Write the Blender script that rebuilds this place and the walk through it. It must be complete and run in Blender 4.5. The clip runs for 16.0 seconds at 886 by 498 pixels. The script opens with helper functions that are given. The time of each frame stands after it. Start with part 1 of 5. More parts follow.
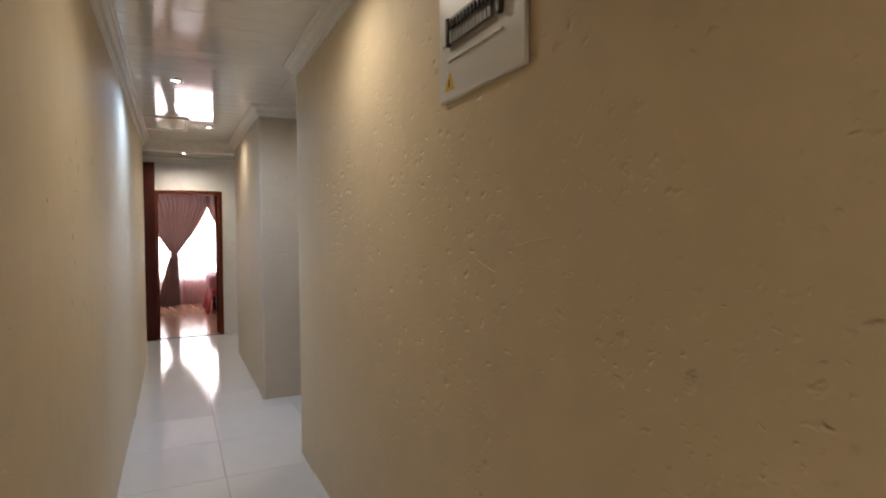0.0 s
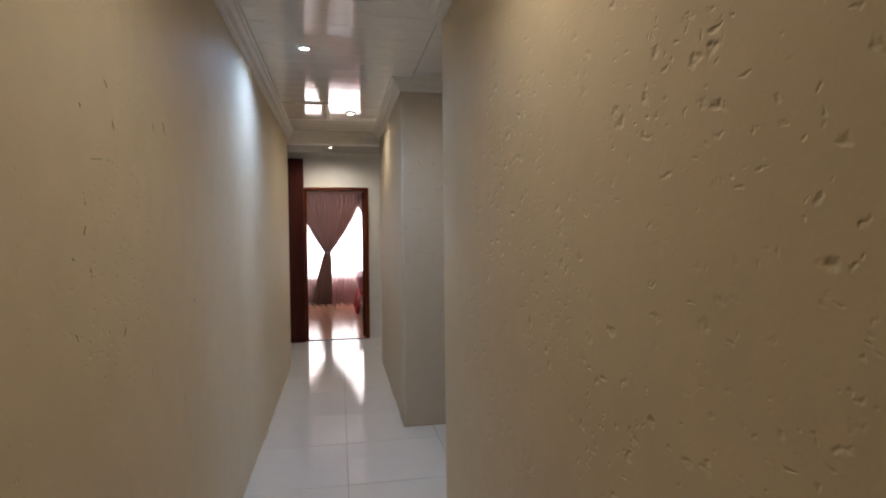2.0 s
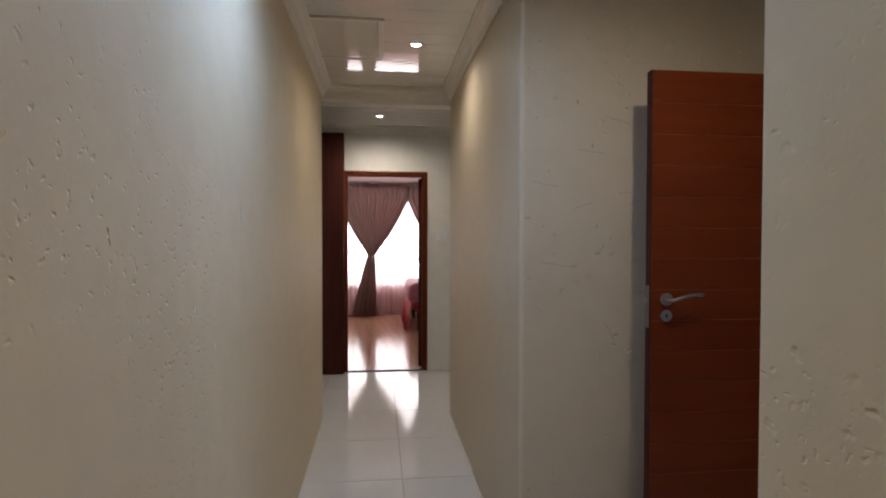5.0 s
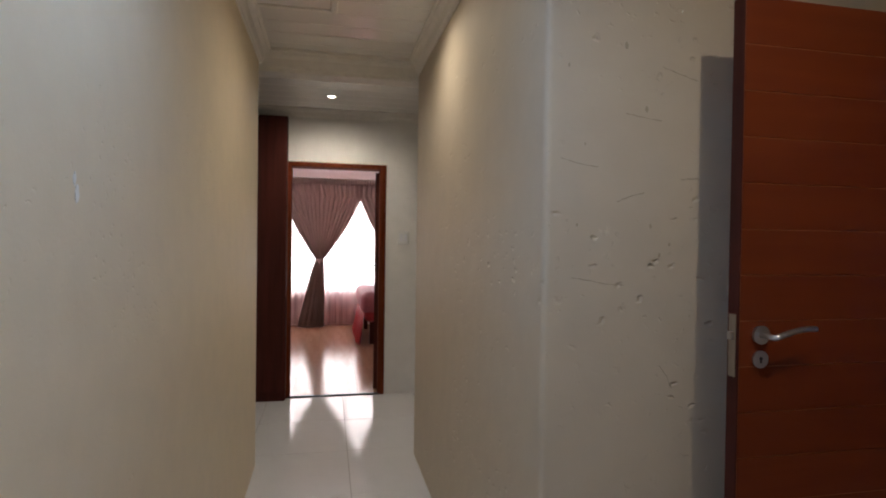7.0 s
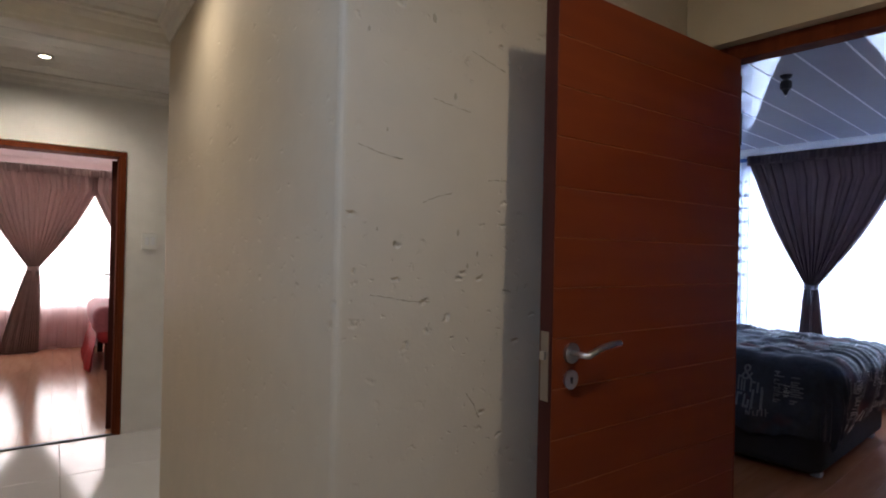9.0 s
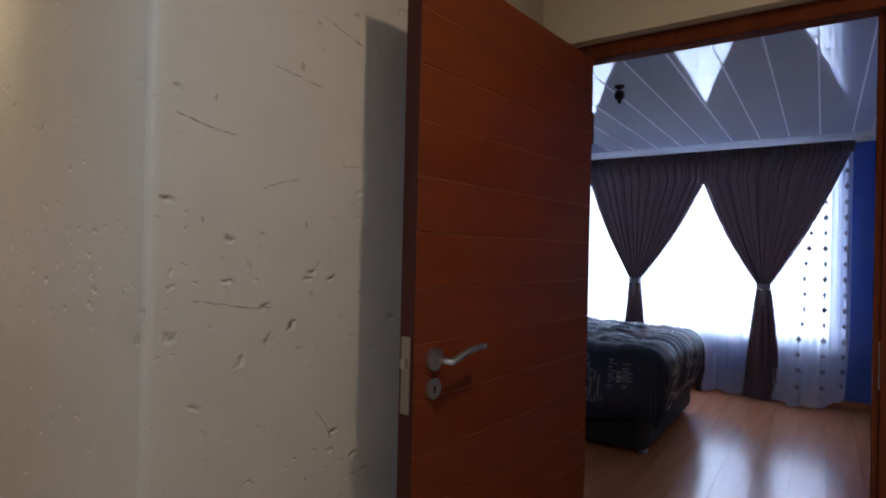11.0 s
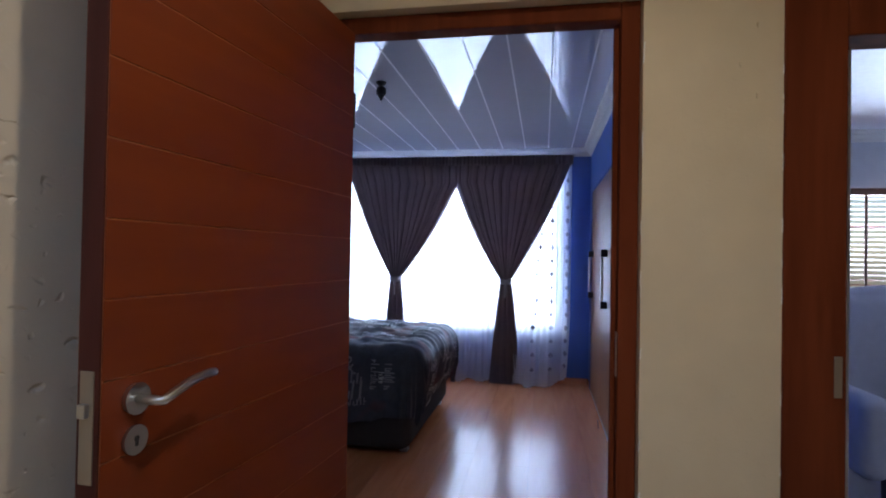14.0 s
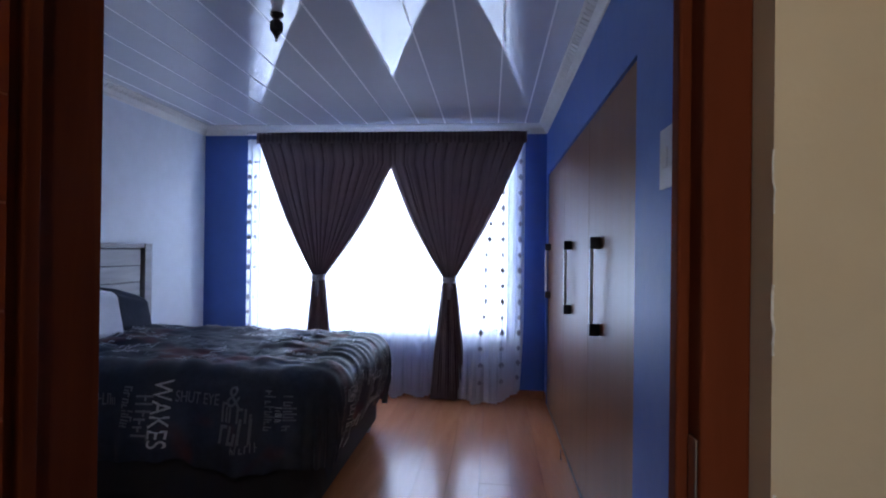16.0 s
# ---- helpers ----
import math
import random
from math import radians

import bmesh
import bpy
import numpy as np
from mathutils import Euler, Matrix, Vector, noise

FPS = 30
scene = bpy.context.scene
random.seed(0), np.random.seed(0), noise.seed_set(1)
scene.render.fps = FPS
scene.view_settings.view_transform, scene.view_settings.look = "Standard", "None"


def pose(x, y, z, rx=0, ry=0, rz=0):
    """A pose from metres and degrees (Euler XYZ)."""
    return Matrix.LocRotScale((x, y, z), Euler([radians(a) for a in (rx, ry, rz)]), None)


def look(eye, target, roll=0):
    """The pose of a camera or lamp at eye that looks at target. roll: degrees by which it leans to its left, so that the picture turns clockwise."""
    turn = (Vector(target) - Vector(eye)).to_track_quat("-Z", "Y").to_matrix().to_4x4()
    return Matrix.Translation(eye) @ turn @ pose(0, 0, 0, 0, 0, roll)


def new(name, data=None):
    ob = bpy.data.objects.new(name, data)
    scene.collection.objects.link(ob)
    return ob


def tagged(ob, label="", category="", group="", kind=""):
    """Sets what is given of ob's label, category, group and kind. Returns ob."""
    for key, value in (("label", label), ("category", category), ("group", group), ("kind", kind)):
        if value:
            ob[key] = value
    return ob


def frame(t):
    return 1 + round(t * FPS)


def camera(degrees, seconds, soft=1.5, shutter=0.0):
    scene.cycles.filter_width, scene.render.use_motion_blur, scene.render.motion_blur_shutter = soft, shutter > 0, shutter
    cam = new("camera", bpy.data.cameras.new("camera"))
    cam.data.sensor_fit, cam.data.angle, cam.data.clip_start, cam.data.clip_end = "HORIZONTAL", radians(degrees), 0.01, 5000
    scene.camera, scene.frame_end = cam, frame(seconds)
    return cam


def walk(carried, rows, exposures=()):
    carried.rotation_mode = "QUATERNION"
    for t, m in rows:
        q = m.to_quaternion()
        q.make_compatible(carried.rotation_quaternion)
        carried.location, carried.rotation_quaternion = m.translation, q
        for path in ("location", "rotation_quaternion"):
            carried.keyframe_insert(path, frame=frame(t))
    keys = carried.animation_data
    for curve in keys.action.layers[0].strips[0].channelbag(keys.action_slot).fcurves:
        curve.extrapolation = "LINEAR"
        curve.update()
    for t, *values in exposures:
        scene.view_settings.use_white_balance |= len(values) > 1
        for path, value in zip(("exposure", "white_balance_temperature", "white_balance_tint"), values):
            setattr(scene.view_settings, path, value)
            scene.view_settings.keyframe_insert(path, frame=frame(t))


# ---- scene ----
cam = camera(77.5, 16.0, soft=2.0)
PATH = [
    (0, (0.318, -0.194, 1.429), (1.189, 1.605, 1.375), -0.5),
    (0.5, (0.427, -0.027, 1.427), (1.077, 1.864, 1.373), -0.6),
    (1, (0.486, 0.207, 1.409), (0.998, 2.14, 1.359), -0.5),
    (1.5, (0.508, 0.476, 1.411), (0.938, 2.428, 1.359), -0.6),
    (2, (0.531, 0.772, 1.413), (0.9, 2.737, 1.362), -0.6),
    (2.5, (0.524, 1.1, 1.402), (0.825, 3.077, 1.352), -0.4),
    (3, (0.502, 1.408, 1.402), (0.759, 3.391, 1.354), -0.2),
    (3.5, (0.489, 1.723, 1.398), (0.717, 3.71, 1.35), -0.2),
    (6, (0.408, 3.121, 1.394), (0.658, 5.105, 1.358), 0.7),
    (6.5, (0.408, 3.272, 1.389), (0.714, 5.248, 1.358), 0.8),
    (7, (0.421, 3.41, 1.39), (0.829, 5.368, 1.363), 0.8),
    (7.5, (0.453, 3.515, 1.386), (1.032, 5.429, 1.371), 1.2),
    (8, (0.484, 3.622, 1.39), (1.28, 5.456, 1.388), 1.3),
    (8.5, (0.5, 3.697, 1.39), (1.495, 5.432, 1.393), 1.2),
    (9, (0.508, 3.735, 1.394), (1.658, 5.371, 1.403), 1.3),
    (11.5, (0.642, 3.868, 1.393), (2.259, 5.045, 1.403), 1.3),
    (12, (0.679, 3.871, 1.402), (2.377, 4.928, 1.416), 1.3),
    (12.5, (0.707, 3.876, 1.405), (2.488, 4.787, 1.424), 1.3),
    (13, (0.751, 3.908, 1.395), (2.600, 4.671, 1.419), 1.1),
    (13.5, (0.780, 3.928, 1.392), (2.676, 4.564, 1.419), 1.0),
    (14, (0.816, 3.949, 1.386), (2.743, 4.483, 1.413), 1.0),
    (14.5, (0.940, 3.970, 1.383), (2.889, 4.417, 1.404), 1.1),
    (15, (1.186, 3.996, 1.385), (3.146, 4.394, 1.401), 0.7),
    (15.5, (1.481, 4.040, 1.385), (3.446, 4.415, 1.397), 0.7),
    (16, (1.759, 4.055, 1.385), (3.728, 4.406, 1.394), 0.7),
]
walk(cam, [(t, look(eye, target, roll)) for t, eye, target, roll in PATH],
     [(0, 0.22), (0.6, 0.12), (1.4, -0.05), (3, -0.17), (3.5, -0.17), (6, -0.2), (7, -0.17), (8, 0.0), (9, -0.13), (12, -0.03), (13, 0.12), (14.5, 0.27), (15.2, 0.12), (16, 0.0)])

# ---- world and lamps ----
world = bpy.data.worlds.new("world")
scene.world = world
world.use_nodes = True
wn = world.node_tree
sky = wn.nodes.new("ShaderNodeTexSky")
sky.sky_type, sky.sun_disc = "NISHITA", False
sky.sun_elevation, sky.sun_rotation = radians(50), radians(200)
wn.links.new(sky.outputs[0], wn.nodes["Background"].inputs[0])
wn.nodes["Background"].inputs[1].default_value = 0.1

# the blue bedroom stands a little askew to the corridor
SKEW = radians(5.15)
BED = Matrix.Translation((2.33, 3.9, 0)) @ Matrix.Rotation(SKEW, 4, "Z")
CEIL, BCEIL, FCEIL = 2.55, 2.6, 2.6

WARM, COOL, DAY = (1.0, 0.87, 0.70), (0.44, 0.64, 1.0), (0.385, 0.60, 1.0)


def spot(name, at, watts, colour, degrees=165, radius=0.035):
    d = bpy.data.lights.new(name, "SPOT")
    d.energy, d.color, d.spot_size, d.spot_blend, d.shadow_soft_size = watts, colour, radians(degrees), 1.0, radius
    ob = new(name, d)
    ob.location = at
    return ob


def window_lamp(name, m, w, h, watts, colour):
    d = bpy.data.lights.new(name, "AREA")
    d.shape, d.size, d.size_y, d.energy, d.color = "RECTANGLE", w, h, watts, colour
    ob = new(name, d)
    ob.matrix_world = m
    return ob


# the first is an unseen fill lamp, added to brighten the near walls
LAMPS = [((0.32, -1.3), 41, WARM), ((0.66, 2.0), 19, WARM), ((0.34, 4.22), 44, COOL), ((0.65, 5.98), 20, WARM)]
for (lx, ly), watts, colour in LAMPS:
    spot("downlight_lamp", (lx, ly, CEIL - 0.03), watts, colour)
spot("downlight_lamp", (0.435, 7.88, 2.50), 38, (1.0, 0.90, 0.76))
spot("downlight_lamp", (1.37, 3.87, CEIL - 0.03), 23, WARM, 176)
window_lamp("window_lamp", BED @ pose(4.93, 1.3, 1.48, 0, 90, 0), 1.72, 2.50, 76, DAY)
window_lamp("window_lamp", pose(0.75, 12.78, 1.45, -90, 0, 0), 3.0, 1.7, 75, (1.0, 0.97, 0.95))
window_lamp("window_lamp", BED @ pose(4.0, -3.2, 1.6, 0, 90, 0), 0.9, 1.6, 115, (0.62, 0.76, 1.0))


# ---- materials ----
def mat(name, colour, rough=0.6, metal=0.0, spec=0.5, var=0.08, scale=6.0, bump=0.0, bscale=60.0, stretch=(1, 1, 1), rand=0.0, coat=0.0):
    """A painted or plain surface: colour varied at two scales, roughness varied, fine relief."""
    m = bpy.data.materials.new(name)
    m.use_nodes = True
    nt = m.node_tree
    b = nt.nodes["Principled BSDF"]
    b.inputs["Metallic"].default_value = metal
    b.inputs["Specular IOR Level"].default_value = spec
    b.inputs["Coat Weight"].default_value = coat
    tc = nt.nodes.new("ShaderNodeTexCoord")
    mp = nt.nodes.new("ShaderNodeMapping")
    mp.inputs["Scale"].default_value = stretch
    nt.links.new(tc.outputs["Object"], mp.inputs[0])
    n1, n2 = nt.nodes.new("ShaderNodeTexNoise"), nt.nodes.new("ShaderNodeTexNoise")
    n1.inputs["Scale"].default_value, n1.inputs["Detail"].default_value = scale * 0.25, 3
    n2.inputs["Scale"].default_value, n2.inputs["Detail"].default_value = scale * 3, 4
    for n in (n1, n2):
        nt.links.new(mp.outputs[0], n.inputs["Vector"])
    add = nt.nodes.new("ShaderNodeMath")
    add.operation = "ADD"
    nt.links.new(n1.outputs[0], add.inputs[0])
    nt.links.new(n2.outputs[0], add.inputs[1])
    last = add.outputs[0]
    if rand:
        oi = nt.nodes.new("ShaderNodeObjectInfo")
        mul = nt.nodes.new("ShaderNodeMath")
        mul.operation, mul.inputs[1].default_value, mul.inputs[2].default_value = "MULTIPLY_ADD", rand, -rand / 2
        nt.links.new(oi.outputs["Random"], mul.inputs[0])
        ad2 = nt.nodes.new("ShaderNodeMath")
        nt.links.new(last, ad2.inputs[0])
        nt.links.new(mul.outputs[0], ad2.inputs[1])
        last = ad2.outputs[0]
    ramp = nt.nodes.new("ShaderNodeMapRange")
    ramp.inputs[1].default_value, ramp.inputs[2].default_value = 0.6, 1.4
    ramp.inputs[3].default_value, ramp.inputs[4].default_value = 1 - var, 1 + var
    nt.links.new(last, ramp.inputs[0])
    vm = nt.nodes.new("ShaderNodeVectorMath")
    vm.operation = "SCALE"
    vm.inputs[0].default_value = colour
    nt.links.new(ramp.outputs[0], vm.inputs["Scale"])
    nt.links.new(vm.outputs[0], b.inputs["Base Color"])
    rr = nt.nodes.new("ShaderNodeMapRange")
    rr.inputs[3].default_value, rr.inputs[4].default_value = rough * 0.85, min(1, rough * 1.15)
    nt.links.new(n2.outputs[0], rr.inputs[0])
    nt.links.new(rr.outputs[0], b.inputs["Roughness"])
    if bump:
        n3 = nt.nodes.new("ShaderNodeTexNoise")
        n3.inputs["Scale"].default_value, n3.inputs["Detail"].default_value = bscale, 3
        nt.links.new(mp.outputs[0], n3.inputs["Vector"])
        bp = nt.nodes.new("ShaderNodeBump")
        bp.inputs["Strength"].default_value, bp.inputs["Distance"].default_value = bump, 0.004
        nt.links.new(n3.outputs[0], bp.inputs["Height"])
        nt.links.new(bp.outputs[0], b.inputs["Normal"])
    return m


def plaster(name, colour, rough=0.5, dents=1.0, rare=0.72, cover=(0.42, 0.64), wide=1.0):
    """Hand-trowelled painted plaster: long waves, pits and short scratches."""
    m = mat(name, colour, rough, var=0.06, scale=3.0, spec=0.35)
    nt = m.node_tree
    b = nt.nodes["Principled BSDF"]
    tc = nt.nodes["Texture Coordinate"]

    def noise_tex(scale, detail=2.0, vec=None):
        n = nt.nodes.new("ShaderNodeTexNoise")
        n.inputs["Scale"].default_value, n.inputs["Detail"].default_value = scale, detail
        nt.links.new(vec or tc.outputs["Object"], n.inputs["Vector"])
        return n.outputs[0]

    def mrange(src, a, b2, c, d):
        r = nt.nodes.new("ShaderNodeMapRange")
        r.interpolation_type = "SMOOTHSTEP"
        for i, v in enumerate((a, b2, c, d)):
            r.inputs[i + 1].default_value = v
        nt.links.new(src, r.inputs[0])
        return r.outputs[0]

    def op(kind, a, b2):
        n = nt.nodes.new("ShaderNodeMath")
        n.operation = kind
        for i, v in enumerate((a, b2)):
            if isinstance(v, (int, float)):
                n.inputs[i].default_value = v
            else:
                nt.links.new(v, n.inputs[i])
        return n.outputs[0]

    # warp the pits so that they are ragged
    warp = nt.nodes.new("ShaderNodeTexNoise")
    warp.inputs["Scale"].default_value = 35
    nt.links.new(tc.outputs["Object"], warp.inputs["Vector"])
    wmix = nt.nodes.new("ShaderNodeVectorMath")
    wmix.operation = "MULTIPLY_ADD"
    wmix.inputs[1].default_value = (0.04, 0.04, 0.04)
    nt.links.new(warp.outputs["Color"], wmix.inputs[0])
    nt.links.new(tc.outputs["Object"], wmix.inputs[2])

    def pits(scale, size, squash, keep):
        mp = nt.nodes.new("ShaderNodeMapping")
        mp.inputs["Scale"].default_value = squash
        nt.links.new(wmix.outputs[0], mp.inputs[0])
        v = nt.nodes.new("ShaderNodeTexVoronoi")
        v.inputs["Scale"].default_value = scale
        nt.links.new(mp.outputs[0], v.inputs["Vector"])
        sep = nt.nodes.new("ShaderNodeSeparateColor")
        nt.links.new(v.outputs["Color"], sep.inputs[0])
        on = op("GREATER_THAN", sep.outputs[0], keep)
        return op("MULTIPLY", mrange(v.outputs["Distance"], 0.0, size, 1.0, 0.0), on)

    patch = mrange(noise_tex(1.9, 3), cover[0], cover[1], 0.04, 1.0)
    p1 = pits(17, 0.30 * wide, (1, 1, 1.5), rare)
    p2 = pits(7.9, 0.155 * wide, (1, 1, 2.4), rare)
    p4 = pits(5.6, 0.10, (1.3, 1.3, 3.2), 0.6)
    p3 = pits(42, 0.34, (1, 1, 1.3), 0.75)
    small = op("MULTIPLY", op("ADD", p1, op("MULTIPLY", p3, 0.4)), patch)
    dent = op("ADD", small, op("ADD", op("MULTIPLY", p2, 0.7), op("MULTIPLY", p4, 0.6)))
    wave = op("MULTIPLY", noise_tex(5.0, 2), 0.5)
    fine = op("MULTIPLY", noise_tex(90, 3), 0.045)
    mid = op("MULTIPLY", noise_tex(18, 2), 0.07)
    h = op("SUBTRACT", op("ADD", op("ADD", wave, fine), mid), op("MULTIPLY", dent, 0.9 * dents))
    bp = nt.nodes.new("ShaderNodeBump")
    bp.inputs["Strength"].default_value, bp.inputs["Distance"].default_value = 0.9, 0.009
    nt.links.new(h, bp.inputs["Height"])
    nt.links.new(bp.outputs[0], b.inputs["Normal"])
    return m


def wood(name, colour, dark, rough=0.35, scale=9.0, stretch=(1, 1, 0.08), rand=0.0, coat=0.0, bump=0.08):
    m = mat(name, colour, rough, var=0.10, scale=scale, stretch=stretch, bump=bump, bscale=scale * 8, rand=rand, coat=coat)
    nt = m.node_tree
    b = nt.nodes["Principled BSDF"]
    grain = nt.nodes.new("ShaderNodeTexNoise")
    grain.inputs["Scale"].default_value, grain.inputs["Detail"].default_value, grain.inputs["Distortion"].default_value = scale * 2.2, 5, 0.6
    nt.links.new(nt.nodes["Mapping"].outputs[0], grain.inputs["Vector"])
    mr = nt.nodes.new("ShaderNodeMapRange")
    mr.inputs[1].default_value, mr.inputs[2].default_value = 0.38, 0.68
    nt.links.new(grain.outputs[0], mr.inputs[0])
    mix = nt.nodes.new("ShaderNodeMix")
    mix.data_type = "RGBA"
    src = b.inputs["Base Color"].links[0].from_socket
    nt.links.new(mr.outputs[0], mix.inputs[0])
    nt.links.new(src, mix.inputs[6])
    mix.inputs[7].default_value = (*dark, 1)
    nt.links.new(mix.outputs[2], b.inputs["Base Color"])
    return m


def sheer_mat(name, colour, open_part):
    m = mat(name, colour, 0.9, var=0.05, scale=20, stretch=(1, 1, 0.2))
    nt = m.node_tree
    b = nt.nodes["Principled BSDF"]
    tl = nt.nodes.new("ShaderNodeBsdfTranslucent")
    tl.inputs[0].default_value = (*colour, 1)
    tr = nt.nodes.new("ShaderNodeBsdfTransparent")
    m1, m2 = nt.nodes.new("ShaderNodeMixShader"), nt.nodes.new("ShaderNodeMixShader")
    m1.inputs[0].default_value, m2.inputs[0].default_value = 0.6, open_part
    nt.links.new(b.outputs[0], m1.inputs[1])
    nt.links.new(tl.outputs[0], m1.inputs[2])
    nt.links.new(m1.outputs[0], m2.inputs[1])
    nt.links.new(tr.outputs[0], m2.inputs[2])
    nt.links.new(m2.outputs[0], nt.nodes["Material Output"].inputs[0])
    return m


def backlit(m, colour, share):
    """Lets some light through a cloth."""
    nt = m.node_tree
    tl = nt.nodes.new("ShaderNodeBsdfTranslucent")
    tl.inputs[0].default_value = (*colour, 1)
    mx = nt.nodes.new("ShaderNodeMixShader")
    mx.inputs[0].default_value = share
    nt.links.new(nt.nodes["Principled BSDF"].outputs[0], mx.inputs[1])
    nt.links.new(tl.outputs[0], mx.inputs[2])
    nt.links.new(mx.outputs[0], nt.nodes["Material Output"].inputs[0])
    return m


def glow(name, colour, strength):
    m = bpy.data.materials.new(name)
    m.use_nodes = True
    b = m.node_tree.nodes["Principled BSDF"]
    b.inputs["Base Color"].default_value = (*colour, 1)
    b.inputs["Emission Color"].default_value = (*colour, 1)
    b.inputs["Emission Strength"].default_value = strength
    return m


CREAM = plaster("cream_plaster", (0.70, 0.60, 0.44), 0.62, 0.75, 0.8)
CREAM_PITTED = plaster("pitted_cream_plaster", (0.69, 0.585, 0.42), 0.6, 0.75, 0.44, (0.35, 0.56), 1.2)
# the corridor's cream, greyed and darkened: the far wall's dimmer light in its colour
CREAM_DIMMED = plaster("dimmed_cream_plaster", (0.56, 0.49, 0.39), 0.62, 0.8, 0.5, (0.40, 0.58))
# smoother plaster, the same cream darkened to carry the recess's shade
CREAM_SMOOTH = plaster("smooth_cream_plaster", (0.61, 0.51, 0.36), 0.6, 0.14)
WHITE_WALL = plaster("white_plaster", (0.78, 0.76, 0.73), 0.6, 0.2)
BLUE = plaster("blue_plaster", (0.085, 0.17, 0.50), 0.5, 0.15)
BED_WHITE = plaster("bedroom_white_plaster", (0.72, 0.75, 0.80), 0.5, 0.2)
PINK_WALL = plaster("pink_plaster", (0.72, 0.60, 0.60), 0.6, 0.2)
CORNICE = mat("cornice_paint", (0.78, 0.75, 0.70), 0.5, bump=0.1)
PVC = mat("pvc_board", (0.88, 0.86, 0.83), 0.055, var=0.03, scale=2, coat=0.35)
# white board again, darkened and blued: the bedroom's dim daylight put into the colour
PVC_DIMMED = mat("pvc_board_dimmed", (0.64, 0.66, 0.73), 0.05, var=0.03, scale=2, coat=0.3)
PVC_STRIP = mat("pvc_strip", (0.88, 0.89, 0.92), 0.35, var=0.02)
GROOVE = mat("ceiling_void", (0.55, 0.54, 0.53), 0.7)
TILE = mat("porcelain_tile", (0.71, 0.70, 0.69), 0.09, spec=0.4, var=0.03, scale=3, rand=0.05)
GROUT = mat("grout", (0.36, 0.34, 0.31), 0.9, bump=0.3)
LAMINATE = wood("laminate_plank", (0.63, 0.255, 0.115), (0.55, 0.205, 0.088), 0.25, 5, (0.16, 1.3, 1), rand=0.3, coat=0.25, bump=0)
LAMINATE_FAR = wood("laminate_plank_pale", (0.50, 0.28, 0.18), (0.43, 0.23, 0.14), 0.15, 5, (1.3, 0.16, 1), rand=0.3, bump=0)
MAHOGANY = wood("mahogany_door", (0.175, 0.032, 0.007), (0.148, 0.0248, 0.0057), 0.45, 4, (0.12, 1, 1.6), coat=0.04, bump=0.03)
# lighter than the door's wood: paints the glint along the groove edges
GROOVE_GLINT = mat("groove_glint_wood", (0.29, 0.09, 0.03), 0.45)
FRAME_WOOD = wood("mahogany_frame", (0.16, 0.037, 0.014), (0.10, 0.021, 0.008), 0.78, 7, (1, 1, 0.08))
DARK_WOOD = wood("dark_panel_wood", (0.075, 0.018, 0.013), (0.05, 0.012, 0.009), 0.55, 9, (1, 1, 0.08))
DARK_WOOD.node_tree.nodes["Principled BSDF"].inputs["Specular IOR Level"].default_value = 0.15
WARDROBE_WOOD = wood("wardrobe_veneer", (0.27, 0.12, 0.058), (0.245, 0.106, 0.05), 0.36, 4, (1, 1, 0.07), bump=0.02)
STEEL = mat("brushed_steel", (0.55, 0.54, 0.53), 0.30, 1.0, var=0.02, scale=6)
SATIN = mat("satin_nickel", (0.80, 0.80, 0.80), 0.42, 0.65, var=0.02)
BRASS = mat("dull_brass_plate", (0.36, 0.30, 0.24), 0.5, 0.8)
DARK_METAL = mat("dark_metal", (0.06, 0.055, 0.06), 0.45, 0.6)
BLACK = mat("black_cloth", (0.03, 0.03, 0.04), 0.9, bump=0.3, bscale=200)
PLASTIC = mat("white_plastic", (0.78, 0.78, 0.77), 0.35, var=0.02)
BOARD_WHITE = mat("enamel_white", (0.72, 0.72, 0.73), 0.35, var=0.03)
GREY_PLASTIC = mat("grey_plastic", (0.35, 0.34, 0.34), 0.4)
BREAKER = mat("breaker_grey", (0.17, 0.165, 0.17), 0.45)
DARK_PLASTIC = mat("dark_plastic", (0.05, 0.045, 0.045), 0.4)
YELLOW = mat("yellow_sticker", (0.75, 0.55, 0.03), 0.5)
CURTAIN = mat("charcoal_curtain", (0.34, 0.27, 0.29), 0.55, var=0.18, scale=14, stretch=(1, 1, 0.06), bump=0.15, bscale=260)
PINK_CURTAIN = mat("dusty_pink_curtain", (0.56, 0.45, 0.42), 0.30, var=0.22, scale=14, stretch=(1, 1, 0.06), bump=0.15, bscale=260)
backlit(CURTAIN, (0.20, 0.155, 0.17), 0.40)
backlit(PINK_CURTAIN, (0.60, 0.48, 0.455), 0.32)
FRAME_WOOD.node_tree.nodes["Principled BSDF"].inputs["Specular IOR Level"].default_value = 0.08
MAHOGANY.node_tree.nodes["Principled BSDF"].inputs["Specular IOR Level"].default_value = 0.22
for m_ in (WARDROBE_WOOD,):
    m_.node_tree.nodes["Principled BSDF"].inputs["Specular IOR Level"].default_value = 0.3
SHEER = sheer_mat("white_voile", (0.88, 0.90, 0.96), 0.15)
PINK_SHEER = sheer_mat("pink_voile", (0.85, 0.66, 0.66), 0.40)
MOTIF = mat("grey_motif", (0.36, 0.36, 0.42), 0.7)
TIE = mat("satin_tie", (0.30, 0.28, 0.31), 0.35)
RED_CLOTH = mat("red_bedspread", (0.42, 0.03, 0.04), 0.5, var=0.25, scale=12, bump=0.3)
